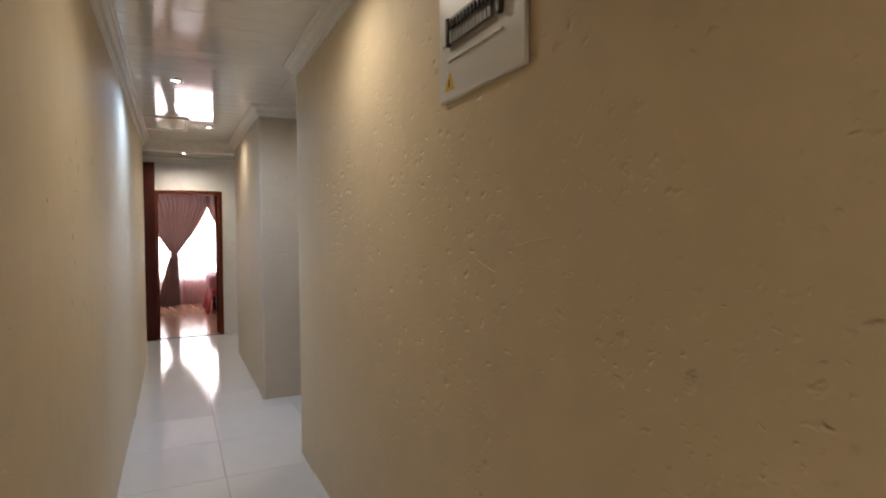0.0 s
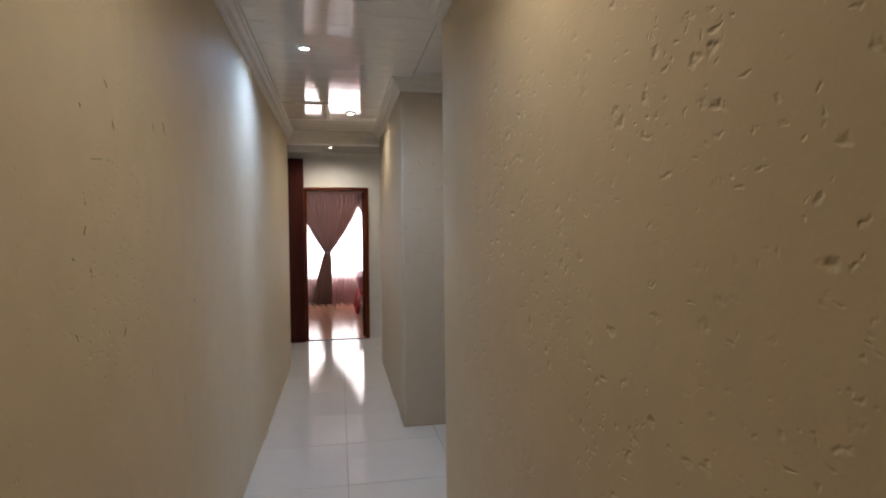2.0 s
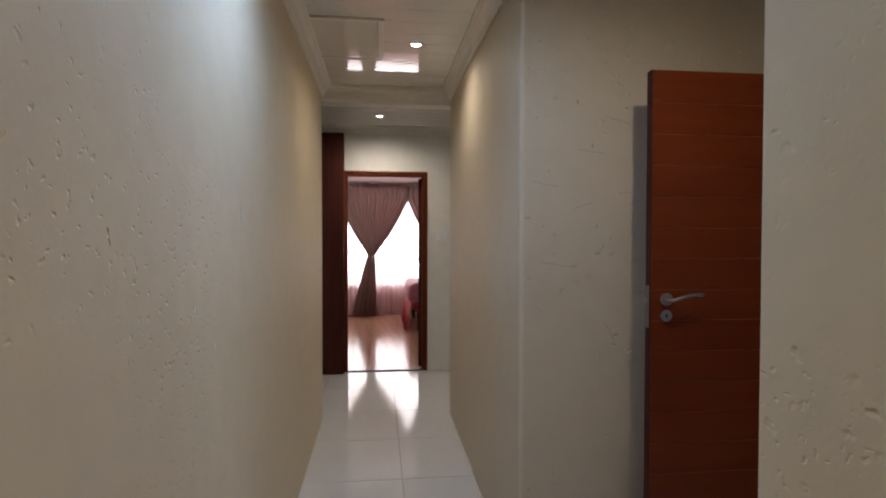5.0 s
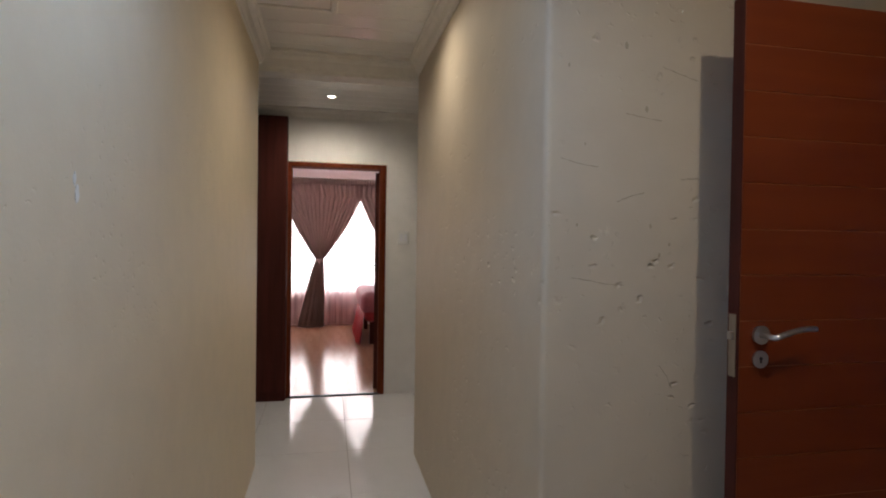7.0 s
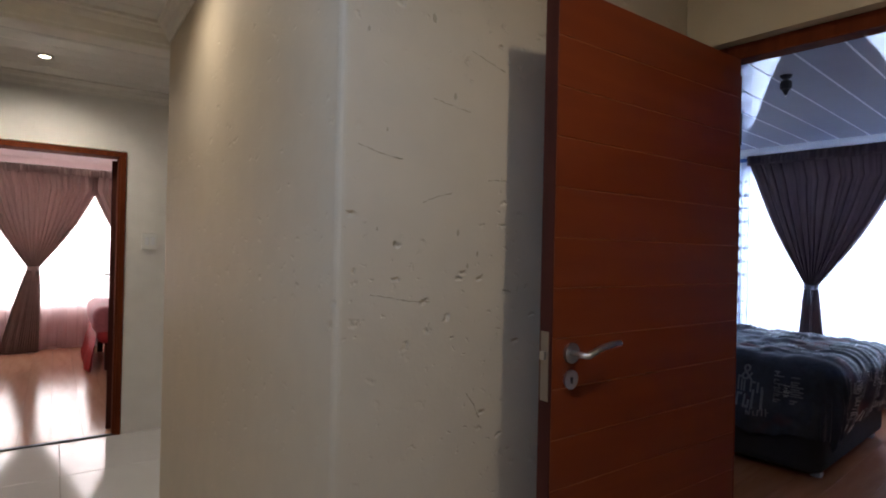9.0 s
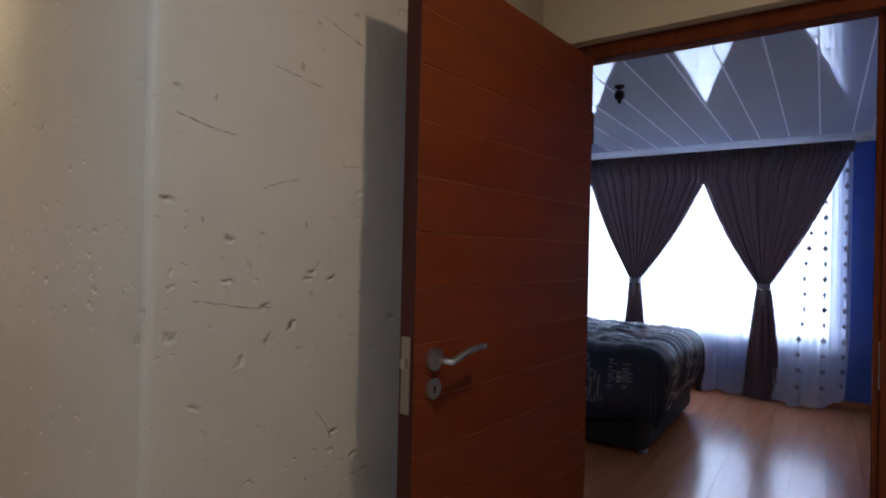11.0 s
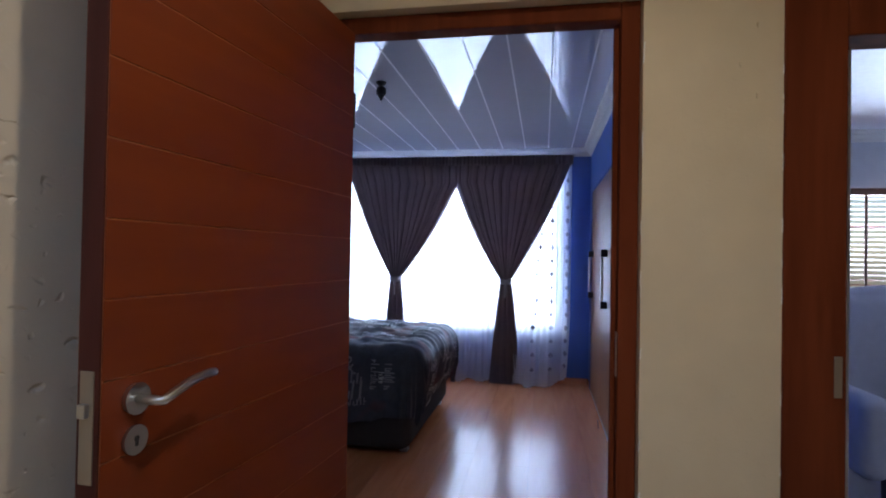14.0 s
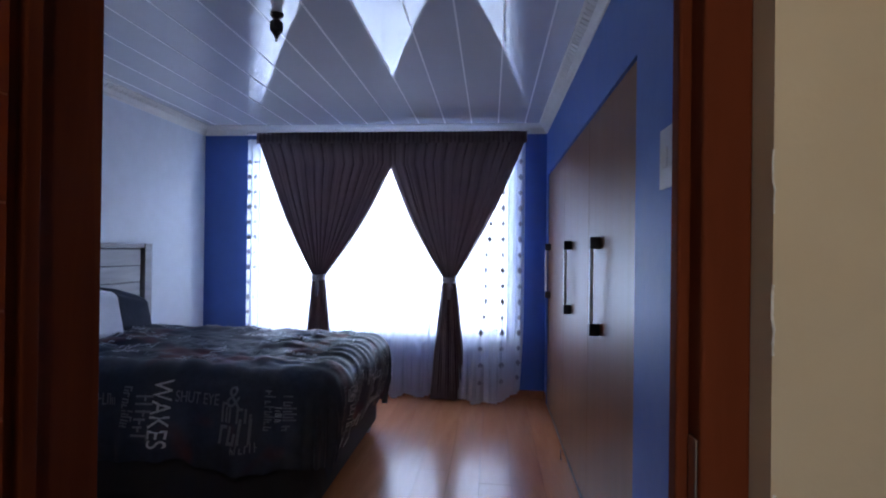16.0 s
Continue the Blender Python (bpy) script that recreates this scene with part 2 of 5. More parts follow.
PINK_CLOTH = mat("pink_bedspread", (0.45, 0.16, 0.2), 0.6, var=0.25, scale=12, bump=0.3)
GREY_WOOD = wood("grey_headboard_wood", (0.26, 0.24, 0.245), (0.20, 0.185, 0.19), 0.45, 8, (0.1, 1, 1))
PILLOW_WHITE = mat("white_pillowcase", (0.74, 0.76, 0.82), 0.8, bump=0.2)
PRINT_WHITE = mat("print_white", (0.52, 0.54, 0.58), 0.7, var=0.35, scale=30)
PRINT_GREY = mat("print_grey", (0.20, 0.21, 0.25), 0.7, var=0.35, scale=30)
PRINT_RED = mat("print_red", (0.16, 0.025, 0.02), 0.8)
GREY_FABRIC = mat("pale_grey_fabric", (0.50, 0.48, 0.52), 0.85, bump=0.3)
BROWN_FABRIC = mat("brown_cushion", (0.22, 0.17, 0.15), 0.8, bump=0.3)
BLIND = mat("dark_wood_blind", (0.16, 0.055, 0.03), 0.4)
GREY_WALL = plaster("grey_plaster", (0.55, 0.56, 0.60), 0.6, 0.2)
CARPET = mat("grey_floor", (0.30, 0.31, 0.36), 0.7, bump=0.4)
LED_COOL, LED_WARM = glow("led_cool", (0.85, 0.93, 1.0), 30), glow("led_warm", (1.0, 0.90, 0.74), 30)
BACKDROP = glow("bright_day", (0.95, 0.98, 1.0), 4)
SILL = mat("sill_paint", (0.75, 0.76, 0.80), 0.5)


# duvet: dark blue-black cloth with a worn printed weave and dull red patches
def duvet_material():
    m = mat("printed_duvet", (0.031, 0.039, 0.062), 0.50, spec=0.42, var=0.35, scale=10, bump=0.6, bscale=22)
    nt = m.node_tree
    b = nt.nodes["Principled BSDF"]
    tc = nt.nodes["Texture Coordinate"]
    n = nt.nodes.new("ShaderNodeTexNoise")
    n.inputs["Scale"].default_value = 2.6
    nt.links.new(tc.outputs["Object"], n.inputs["Vector"])
    r = nt.nodes.new("ShaderNodeMapRange")
    r.inputs[1].default_value, r.inputs[2].default_value, r.inputs[4].default_value = 0.54, 0.66, 0.65
    nt.links.new(n.outputs[0], r.inputs[0])
    mix = nt.nodes.new("ShaderNodeMix")
    mix.data_type = "RGBA"
    nt.links.new(r.outputs[0], mix.inputs[0])
    nt.links.new(b.inputs["Base Color"].links[0].from_socket, mix.inputs[6])
    mix.inputs[7].default_value = (0.17, 0.026, 0.026, 1)
    nt.links.new(mix.outputs[2], b.inputs["Base Color"])
    return m


DUVET = duvet_material()
DARK_CASE = mat("dark_pillowcase", (0.020, 0.024, 0.040), 0.85, spec=0.15, var=0.4, scale=14, bump=0.4, bscale=30)


# ---- building helpers ----
def bx(x0, x1, y0, y1, z0, z1, bev=0.0, seg=2):
    bm = bmesh.new()
    bmesh.ops.create_cube(bm, size=1)
    for v in bm.verts:
        v.co = Vector(((x0 + x1) / 2 + v.co.x * (x1 - x0), (y0 + y1) / 2 + v.co.y * (y1 - y0), (z0 + z1) / 2 + v.co.z * (z1 - z0)))
    if bev:
        bmesh.ops.bevel(bm, geom=bm.edges[:], offset=bev, segments=seg, affect="EDGES", profile=0.5)
    return bm


def merged(*bms):
    out = bmesh.new()
    for b in bms:
        me = bpy.data.meshes.new("tmp")
        b.to_mesh(me)
        b.free()
        out.from_mesh(me)
        bpy.data.meshes.remove(me)
    return out


def prism(points, z0, z1, bev=0.0, sharp=()):
    """An upright block over a plan outline; bev rounds the upright edges whose index is in sharp."""
    bm = bmesh.new()
    low = [bm.verts.new((x, y, z0)) for x, y in points]
    top = [bm.verts.new((x, y, z1)) for x, y in points]
    bm.faces.new(low[::-1])
    bm.faces.new(top)
    ups = []
    for i in range(len(points)):
        j = (i + 1) % len(points)
        bm.faces.new((low[i], low[j], top[j], top[i]))
    bm.normal_update()
    if bev:
        ups = [e for e in bm.edges if abs(e.verts[0].co.z - e.verts[1].co.z) > 0.1 and any((e.verts[0].co.xy - Vector(points[k])).length < 1e-4 for k in sharp)]
        bmesh.ops.bevel(bm, geom=ups, offset=bev, segments=4, affect="EDGES", profile=0.5)
    bmesh.ops.recalc_face_normals(bm, faces=bm.faces[:])
    return bm


def cyl(r, r2, z0, z1, n=24, at=(0, 0), axis="z"):
    bm = bmesh.new()
    bmesh.ops.create_cone(bm, cap_ends=True, segments=n, radius1=r, radius2=r2, depth=z1 - z0)
    for v in bm.verts:
        v.co.z += (z0 + z1) / 2
        if axis == "x":
            v.co = Vector((v.co.z, v.co.x, v.co.y))
        elif axis == "y":
            v.co = Vector((v.co.x, v.co.z, -v.co.y))
    if axis == "z":
        for v in bm.verts:
            v.co.x += at[0]
            v.co.y += at[1]
    return bm


def lathe(profile, n=24, ring=False):
    bm = bmesh.new()
    rings = [[bm.verts.new((r * math.cos(2 * math.pi * i / n), r * math.sin(2 * math.pi * i / n), z)) for i in range(n)] for r, z in profile]
    for a, b in zip(rings, rings[1:] + rings[:1] if ring else rings[1:]):
        for i in range(n):
            bm.faces.new((a[i], a[(i + 1) % n], b[(i + 1) % n], b[i]))
    if not ring:
        bm.faces.new(rings[0][::-1])
        bm.faces.new(rings[-1])
    bmesh.ops.recalc_face_normals(bm, faces=bm.faces[:])
    return bm


def tube(points, r, n=10, flat=1.0):
    """A round bar along a run of points; flat squashes it upright."""
    bm = bmesh.new()
    pts = [Vector(p) for p in points]
    rings = []
    for i, p in enumerate(pts):
        d = (pts[min(i + 1, len(pts) - 1)] - pts[max(i - 1, 0)]).normalized()
        side = d.cross(Vector((0, 0, 1)))
        side = side.normalized() if side.length > 0.01 else Vector((1, 0, 0))
        up = side.cross(d)
        rings.append([bm.verts.new(p + side * (r * math.cos(2 * math.pi * k / n)) + up * (r * flat * math.sin(2 * math.pi * k / n))) for k in range(n)])
    for a, b in zip(rings, rings[1:]):
        for i in range(n):
            bm.faces.new((a[i], a[(i + 1) % n], b[(i + 1) % n], b[i]))
    bm.faces.new(rings[0][::-1])
    bm.faces.new(rings[-1])
    bmesh.ops.recalc_face_normals(bm, faces=bm.faces[:])
    return bm


def put(name, bm, material, parent=None, label="", m=None, smooth=False, kind=""):
    me = bpy.data.meshes.new(name)
    bm.to_mesh(me)
    bm.free()
    me.materials.append(material)
    if smooth:
        for p in me.polygons:
            p.use_smooth = True
    ob = new(name, me)
    if parent:
        ob.parent = parent
    if m is not None:
        ob.matrix_basis = m
    if label or kind:
        tagged(ob, label, kind=kind)
    return ob


def part(name, bm, material, parent, label="", smooth=False, kind=""):
    return put(name, bm, material, parent, label, None, smooth, kind)


def thing(name, label, category, m=None, group=""):
    ob = new(name)
    ob.empty_display_size = 0.1
    if m is not None:
        ob.matrix_basis = m
    return tagged(ob, label, category, group)


def structure(name, bm, material, label="", m=None, smooth=False):
    return put(name, bm, material, None, label, m, smooth, "structure")


def pierced(length, thick, height, openings):
    """A wall along +y from 0, thickness along +x, with openings (y0, y1, z0, z1)."""
    cuts = sorted({0, length, *[o[0] for o in openings], *[o[1] for o in openings]})
    parts = []
    for a, b in zip(cuts, cuts[1:]):
        holes = sorted((o[2], o[3]) for o in openings if o[0] < (a + b) / 2 < o[1])
        z = 0
        for h0, h1 in holes + [(height, height)]:
            if h0 - z > 0.001:
                parts.append(bx(0, thick, a, b, z, h0))
            z = h1
    return merged(*parts)


def cornice(points, ceiling, closed=False, drop=0.09, deep=0.07, side=1):
    """A moulded cove run along the wall's line; side 1: the room lies to the left of the line's way."""
    prof = [(0.0, -drop), (0.008, -drop), (0.012, -drop * 0.86), (0.02, -drop * 0.80), (deep * 0.45, -drop * 0.42), (deep * 0.75, -drop * 0.28),
            (deep * 0.80, -drop * 0.17), (deep, -drop * 0.14), (deep, 0.0)]
    pts = [Vector((x, y)) for x, y in points]
    n = len(pts)
    bm = bmesh.new()
    rings = []
    for i, p in enumerate(pts):
        ins = (p - pts[i - 1]).normalized() if i or closed else None
        out = (pts[(i + 1) % n] - p).normalized() if i < n - 1 or closed else None
        ins, out = ins or out, out or ins
        na, nb = Vector((-ins.y, ins.x)) * side, Vector((-out.y, out.x)) * side
        mi = (na + nb).normalized()
        mi = mi / max(0.3, mi.dot(na))
        rings.append([bm.verts.new((p.x + mi.x * d, p.y + mi.y * d, ceiling + z)) for d, z in prof])
    for a, b in zip(rings, rings[1:] + ([rings[0]] if closed else [])):
        for k in range(len(prof) - 1):
            bm.faces.new((a[k], a[k + 1], b[k + 1], b[k]))
    if not closed:
        bm.faces.new(rings[0])
        bm.faces.new(rings[-1][::-1])
    bmesh.ops.recalc_face_normals(bm, faces=bm.faces[:])
    return bm


def dentils(a, b, z, step=0.05, size=0.022, out=0.055):
    """Small raised blocks along a cornice, from a to b, sticking out to the left of the way."""
    a, b = Vector(a), Vector(b)
    d = (b - a).normalized()
    nrm = Vector((-d.y, d.x))
    verts, faces = [], []
    for i in range(int((b - a).length / step)):
        c = a + d * (i + 0.5) * step
        k = len(verts)
        for s in (-0.5, 0.5):
            for o, zz in ((0.03, z - 0.030), (out, z - 0.012), (out + 0.006, z - 0.022), (0.036, z - 0.042)):
                q = c + d * s * size + nrm * o
                verts.append((q.x, q.y, zz))
        faces += [(k, k + 1, k + 2, k + 3), (k + 7, k + 6, k + 5, k + 4), (k, k + 4, k + 5, k + 1), (k + 1, k + 5, k + 6, k + 2), (k + 2, k + 6, k + 7, k + 3), (k + 3, k + 7, k + 4, k)]
    me = bpy.data.meshes.new("dentils")
    me.from_pydata(verts, [], faces)
    bm = bmesh.new()
    bm.from_mesh(me)
    bpy.data.meshes.remove(me)
    return bm


# ---- corridor, recess and end lobby ----
RX, PX = 1.045, 0.985
structure("wall_west", bx(-0.15, 0, -2.6, 6.92, 0, 2.75, 0.008), CREAM, "cream painted plaster corridor wall with dents and chips")
structure("wall_east_near", prism([(RX, -2.6), (RX + 0.16, -2.6), (RX + 0.16, 3.5), (RX, 3.5)], 0, 2.75, 0.018, (2, 3)), CREAM_PITTED, "cream painted plaster wall, pitted, beside the recess")
structure("wall_east_far", prism([(PX, 4.8), (2.31, 4.8), (2.31, 4.95), (PX + 0.15, 4.95), (PX + 0.15, 6.98), (PX, 6.98)], 0, 2.75, 0.018, (0, 5)), CREAM_DIMMED, "cream pitted plaster wall with a rounded corner, its shade put into the colour")
structure("wall_south", bx(-0.15, 2.9, -2.75, -2.6, 0, 2.75), CREAM, "plain cream end wall of the corridor")
structure("wall_recess_south", bx(RX + 0.16, 2.75, 2.05, 2.2, 0, 2.75), CREAM, "plain cream wall closing the recess")
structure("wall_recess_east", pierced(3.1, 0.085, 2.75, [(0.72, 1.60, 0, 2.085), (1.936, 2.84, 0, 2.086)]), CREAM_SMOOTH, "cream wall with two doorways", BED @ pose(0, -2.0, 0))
structure("beam", bx(-0.15, PX + 0.15, 6.98, 7.12, 2.425, 2.75, 0.006), CORNICE, "white painted beam over the corridor's end")
# end lobby
structure("wall_north", merged(bx(-1.4, 0.05, 8.4, 8.55, 0, 2.75), bx(0.93, 2.4, 8.4, 8.55, 0, 2.75), bx(0.05, 0.93, 8.4, 8.55, 2.075, 2.75)), WHITE_WALL, "white wall with a doorway to the pink bedroom")
structure("wall_lobby_west", bx(-1.55, -1.4, 6.77, 8.55, 0, 2.75), WHITE_WALL, "white lobby side wall")
structure("wall_lobby_east", bx(2.25, 2.4, 6.83, 8.4, 0, 2.75), WHITE_WALL, "white lobby side wall")
structure("wall_lobby_south", merged(bx(-1.4, -0.15, 6.77, 6.92, 0, 2.75), bx(PX + 0.15, 2.25, 6.83, 6.98, 0, 2.75)), WHITE_WALL, "white lobby return wall")


def boarded_ceiling(x0, x1, y0, y1, z, pitch, along, material, hole=None):
    """Glossy boards with recessed joints, in one mesh."""
    verts, faces = [], []

    def slab(a0, a1, b0, b1):
        k = len(verts)
        e = 0.0025
        for aa, bb, zz in ((a0, b0, z + 0.012), (a1, b0, z + 0.012), (a1, b1, z + 0.012), (a0, b1, z + 0.012),
                           (a0 + e, b0 + e, z), (a1 - e, b0 + e, z), (a1 - e, b1 - e, z), (a0 + e, b1 - e, z)):
            verts.append((aa, bb, zz))
        faces.extend([(k + 4, k + 7, k + 6, k + 5)] + [(k + i, k + 4 + i, k + 4 + (i + 1) % 4, k + (i + 1) % 4) for i in range(4)])
    lo, hi = (y0, y1) if along == "x" else (x0, x1)
    p = lo
    while p < hi - 0.01:
        q = min(p + pitch, hi)
        if along == "x":
            slab(x0, x1, p + 0.0005, q - 0.0005)
        else:
            slab(p + 0.003, q - 0.003, y0, y1)
        p = q
    me = bpy.data.meshes.new("c")
    me.from_pydata(verts, [], faces)
    bm = bmesh.new()
    bm.from_mesh(me)
    bpy.data.meshes.remove(me)
    bmesh.ops.recalc_face_normals(bm, faces=bm.faces[:])
    return bm


structure("ceiling", boarded_ceiling(-0.02, RX + 0.02, -2.6, 6.98, CEIL, 0.165, "x", PVC), PVC, "glossy white PVC board ceiling of the corridor")
structure("ceiling_recess", boarded_ceiling(RX + 0.02, 2.75, 2.1, 4.82, CEIL, 0.165, "x", PVC), PVC, "glossy white PVC board ceiling of the recess")
structure("ceiling_lobby", boarded_ceiling(-1.4, 2.25, 7.0, 8.4, 2.53, 0.165, "x", PVC), PVC, "white boarded lobby ceiling")
structure("ceiling_slab", bx(-1.6, 2.9, -2.75, 8.5, CEIL + 0.013, CEIL + 0.2), GROOVE, "dark ceiling void above the boards")

structure("cornice", cornice([(0, 6.98), (0, -2.6), (RX, -2.6), (RX, 3.5), (RX + 0.16, 3.5), (RX + 0.16, 2.2), (2.45, 2.2), (2.26, 4.8), (PX, 4.8), (PX, 6.98)], CEIL), CORNICE, "white moulded cornice round the corridor ceiling")
structure("cornice_beam", cornice([(PX, 6.981), (0, 6.981)], CEIL, drop=0.125, deep=0.075), CORNICE, "white moulded cornice across the beam")
structure("cornice_lobby", cornice([(2.25, 8.4), (-1.4, 8.4)], 2.53, drop=0.075), CORNICE, "white cornice in the lobby")
dent = structure("cornice_dentils", dentils((2.2, 4.8), (PX, 4.8), CEIL), CORNICE, "small raised blocks along the cornice")

# ---- scratches, cracks and chips in the plaster ----
def streak(wall, points, r, material, name="crack"):
    """A shallow torn ridge along the wall, uneven in width."""
    rnd = random.Random(round(points[0][1] * 1000))
    fine = []
    for a, b in zip(points, points[1:]):
        for k in range(6):
            f = k / 6
            fine.append([a[i] + (b[i] - a[i]) * f + rnd.uniform(-0.0014, 0.0014) for i in range(3)])
    fine.append(points[-1])
    part(name, tube(fine, r, 6), material, wall)


# darkened cream: paints the shade in cracks and gaps, also colours marks, chips
CRACK = mat("crack_shadow", (0.40, 0.345, 0.26), 0.9)
west, near_wall, far_wall = bpy.data.objects["wall_west"], bpy.data.objects["wall_east_near"], bpy.data.objects["wall_east_far"]
W = RX + 0.0004
streak(near_wall, [(W, 0.91, 1.398), (W, 0.833, 1.413), (W, 0.765, 1.419)], 0.0022, CREAM, "scratch")
streak(near_wall, [(W, 1.104, 1.363), (W, 1.06, 1.345), (W, 1.007, 1.332)], 0.0018, CREAM, "scratch")
streak(near_wall, [(W, 1.036, 1.477), (W, 0.968, 1.468)], 0.0012, CREAM, "scratch")
for run in (((2.18, 1.789), (2.198, 1.766)),
            ((2.051, 1.701), (2.059, 1.689)),
            ((2.224, 1.692), (2.236, 1.672)),
            ((2.514, 1.754), (2.53, 1.725)),
            ((2.615, 1.77), (2.633, 1.735)),
            ((2.102, 1.587), (2.168, 1.597), (2.226, 1.595)),
            ((2.28, 1.196), (2.271, 1.168)),
            ((2.801, 0.876), (2.79, 0.853)),
            ((3.594, 1.412), (3.603, 1.38)),
            ((2.004, 1.375), (2.014, 1.368)),
            ((2.088, 1.346), (2.094, 1.329)),
            ((2.013, 1.217), (2.023, 1.202)),
            ((2.069, 1.44), (2.061, 1.42)),
            ((2.471, 1.041), (2.473, 1.018)),
            ((2.856, 0.72), (2.86, 0.697)),
            ((2.065, 1.511), (2.07, 1.484))):
    streak(west, [(-0.0003, y, z) for y, z in run], 0.0012, CRACK, "drip_mark")
N = 4.8005
for pts in ([(1.067, N, 1.297), (1.12, N, 1.289), (1.17, N, 1.280), (1.222, N, 1.276)], [(1.197, N, 1.506), (1.24, N, 1.523), (1.279, N, 1.534)], [(1.392, N, 1.574), (1.448, N, 1.579)],
            [(1.33, N, 1.885), (1.40, N, 1.865), (1.44, N, 1.855)], [(1.22, N, 1.75), (1.27, N, 1.742), (1.33, N, 1.735)], [(1.03, N, 1.62), (1.09, N, 1.605), (1.14, N, 1.60)], [(1.335, N, 1.05), (1.36, N, 1.02), (1.375, N, 0.985)]):
    streak(far_wall, pts, 0.0016, CRACK)


def chip(wall, at, size, axis, material, seed):
    """A torn flake: a low, ragged disc on the wall."""
    rnd = random.Random(seed)
    bm = bmesh.new()
    n = 14
    ring = []
    for lift, g in ((-0.001, 1.0), (0.0012, 0.82)):
        row = []
        for k in range(n):
            a = 6.2832 * k / n
            r = size * g * (0.6 + 0.5 * rnd.random())
            p = (r * 0.6 * math.cos(a), r * 1.2 * math.sin(a))
            row.append(bm.verts.new((at[0] + lift, at[1] + p[0], at[2] + p[1]) if axis == "x" else (at[0] + p[0], at[1] - lift, at[2] + p[1])))
        ring.append(row)
    for k in range(n):
        bm.faces.new((ring[0][k], ring[0][(k + 1) % n], ring[1][(k + 1) % n], ring[1][k]))
    bm.faces.new(ring[1])
    bmesh.ops.recalc_face_normals(bm, faces=bm.faces[:])
    part("plaster_chip", bm, material, wall)


FILLER = mat("white_filler", (0.80, 0.78, 0.74), 0.9, bump=0.4)
for i, (y, z, r) in enumerate(((4.462, 1.462, 0.017), (4.452, 1.487, 0.013), (4.165, 1.104, 0.014), (4.004, 1.224, 0.013), (2.95, 1.18, 0.008), (1.665, 1.532, 0.006))):
    chip(west, (0.0, y, z), r, "x", FILLER if i < 4 else CRACK, i)
for i, (x, z, r) in enumerate(((1.283, 1.764, 0.010), (1.219, 1.935, 0.011), (1.05, 1.87, 0.006), (1.10, 1.66, 0.005), (1.30, 1.44, 0.008), (1.33, 1.36, 0.007), (1.36, 1.39, 0.006), (1.08, 1.44, 0.005))):
    chip(far_wall, (x, 4.8, z), r, "y", CRACK, 20 + i)
# ragged paint edge along the two door frames
recess_wall = bpy.data.objects["wall_recess_east"]
rnd_edge = random.Random(31)
for v_edge in (1.9355, 1.6005):
    z = 0.05
    while z < 2.0:
        run = rnd_edge.uniform(0.015, 0.07)
        streak(recess_wall, [(-0.0004, v_edge, z), (-0.0004, v_edge + rnd_edge.uniform(-0.004, 0.001), z + run)], rnd_edge.uniform(0.001, 0.0026), FILLER, "paint_flake")
        z += run + rnd_edge.uniform(0.03, 0.22)
for v_at, z in ((1.66, 1.98), (1.66, 1.80), (1.668, 0.66), (1.70, 1.88)):
    streak(recess_wall, [(0.0, v_at, z), (0.0, v_at + 0.003, z + 0.012)], 0.003, CREAM_SMOOTH, "plaster_bump")
# dark strips that paint the shade in open gaps between tiles and plaster
for x0, x1, y0, y1 in ((PX - 0.004, PX + 0.34, 4.793, 4.7995), (PX - 0.006, PX - 0.0005, 4.80, 5.05), (PX - 0.006, PX - 0.0005, 5.55, 5.9), (RX - 0.006, RX - 0.0005, 3.1, 3.48), (0.0005, 0.006, 4.75, 4.95), (0.0005, 0.006, 5.3, 5.36)):
    structure("floor_gap_shade", bx(x0, x1, y0, y1, 0.0, 0.006, 0.001), CRACK, "dark strip painting the shade of a gap between tiles and wall")

# ---- floor: slab, then tiles at the end of the file ----
floor = structure("floor", bx(-1.5, 2.6, -2.7, 8.42, -0.15, -0.004), GROUT, "white glossy porcelain floor tiles with grey joints")


def downlight(x, y, z, material, label):
    t = thing("downlight", label, "downlight", pose(x, y, z), "recessed ceiling downlights")
    part("trim_ring", lathe([(0.028, -0.001), (0.044, -0.001), (0.046, -0.004), (0.042, -0.009), (0.032, -0.011), (0.028, -0.006)], ring=True), STEEL, t, "satin steel trim ring", True)
    part("lens", lathe([(0.001, -0.004), (0.028, -0.004), (0.027, -0.0075), (0.001, -0.009)]), material, t, "glowing round lens", True)
    return t


downlight(0.34, 4.22, CEIL, LED_COOL, "small recessed ceiling downlight, lit cool white")
# fitting for the added fill lamp behind the start, never in view
downlight(0.32, -1.3, CEIL, LED_WARM, "small recessed ceiling downlight, lit warm white")
downlight(0.66, 2.0, CEIL, LED_WARM, "small recessed ceiling downlight, lit warm white")
downlight(0.65, 5.98, CEIL, LED_WARM, "small recessed ceiling downlight, lit warm white")
downlight(1.37, 3.87, CEIL, LED_WARM, "small recessed ceiling downlight, lit warm white")
downlight(0.435, 7.88, 2.53, LED_WARM, "small recessed downlight in the lobby ceiling, lit")


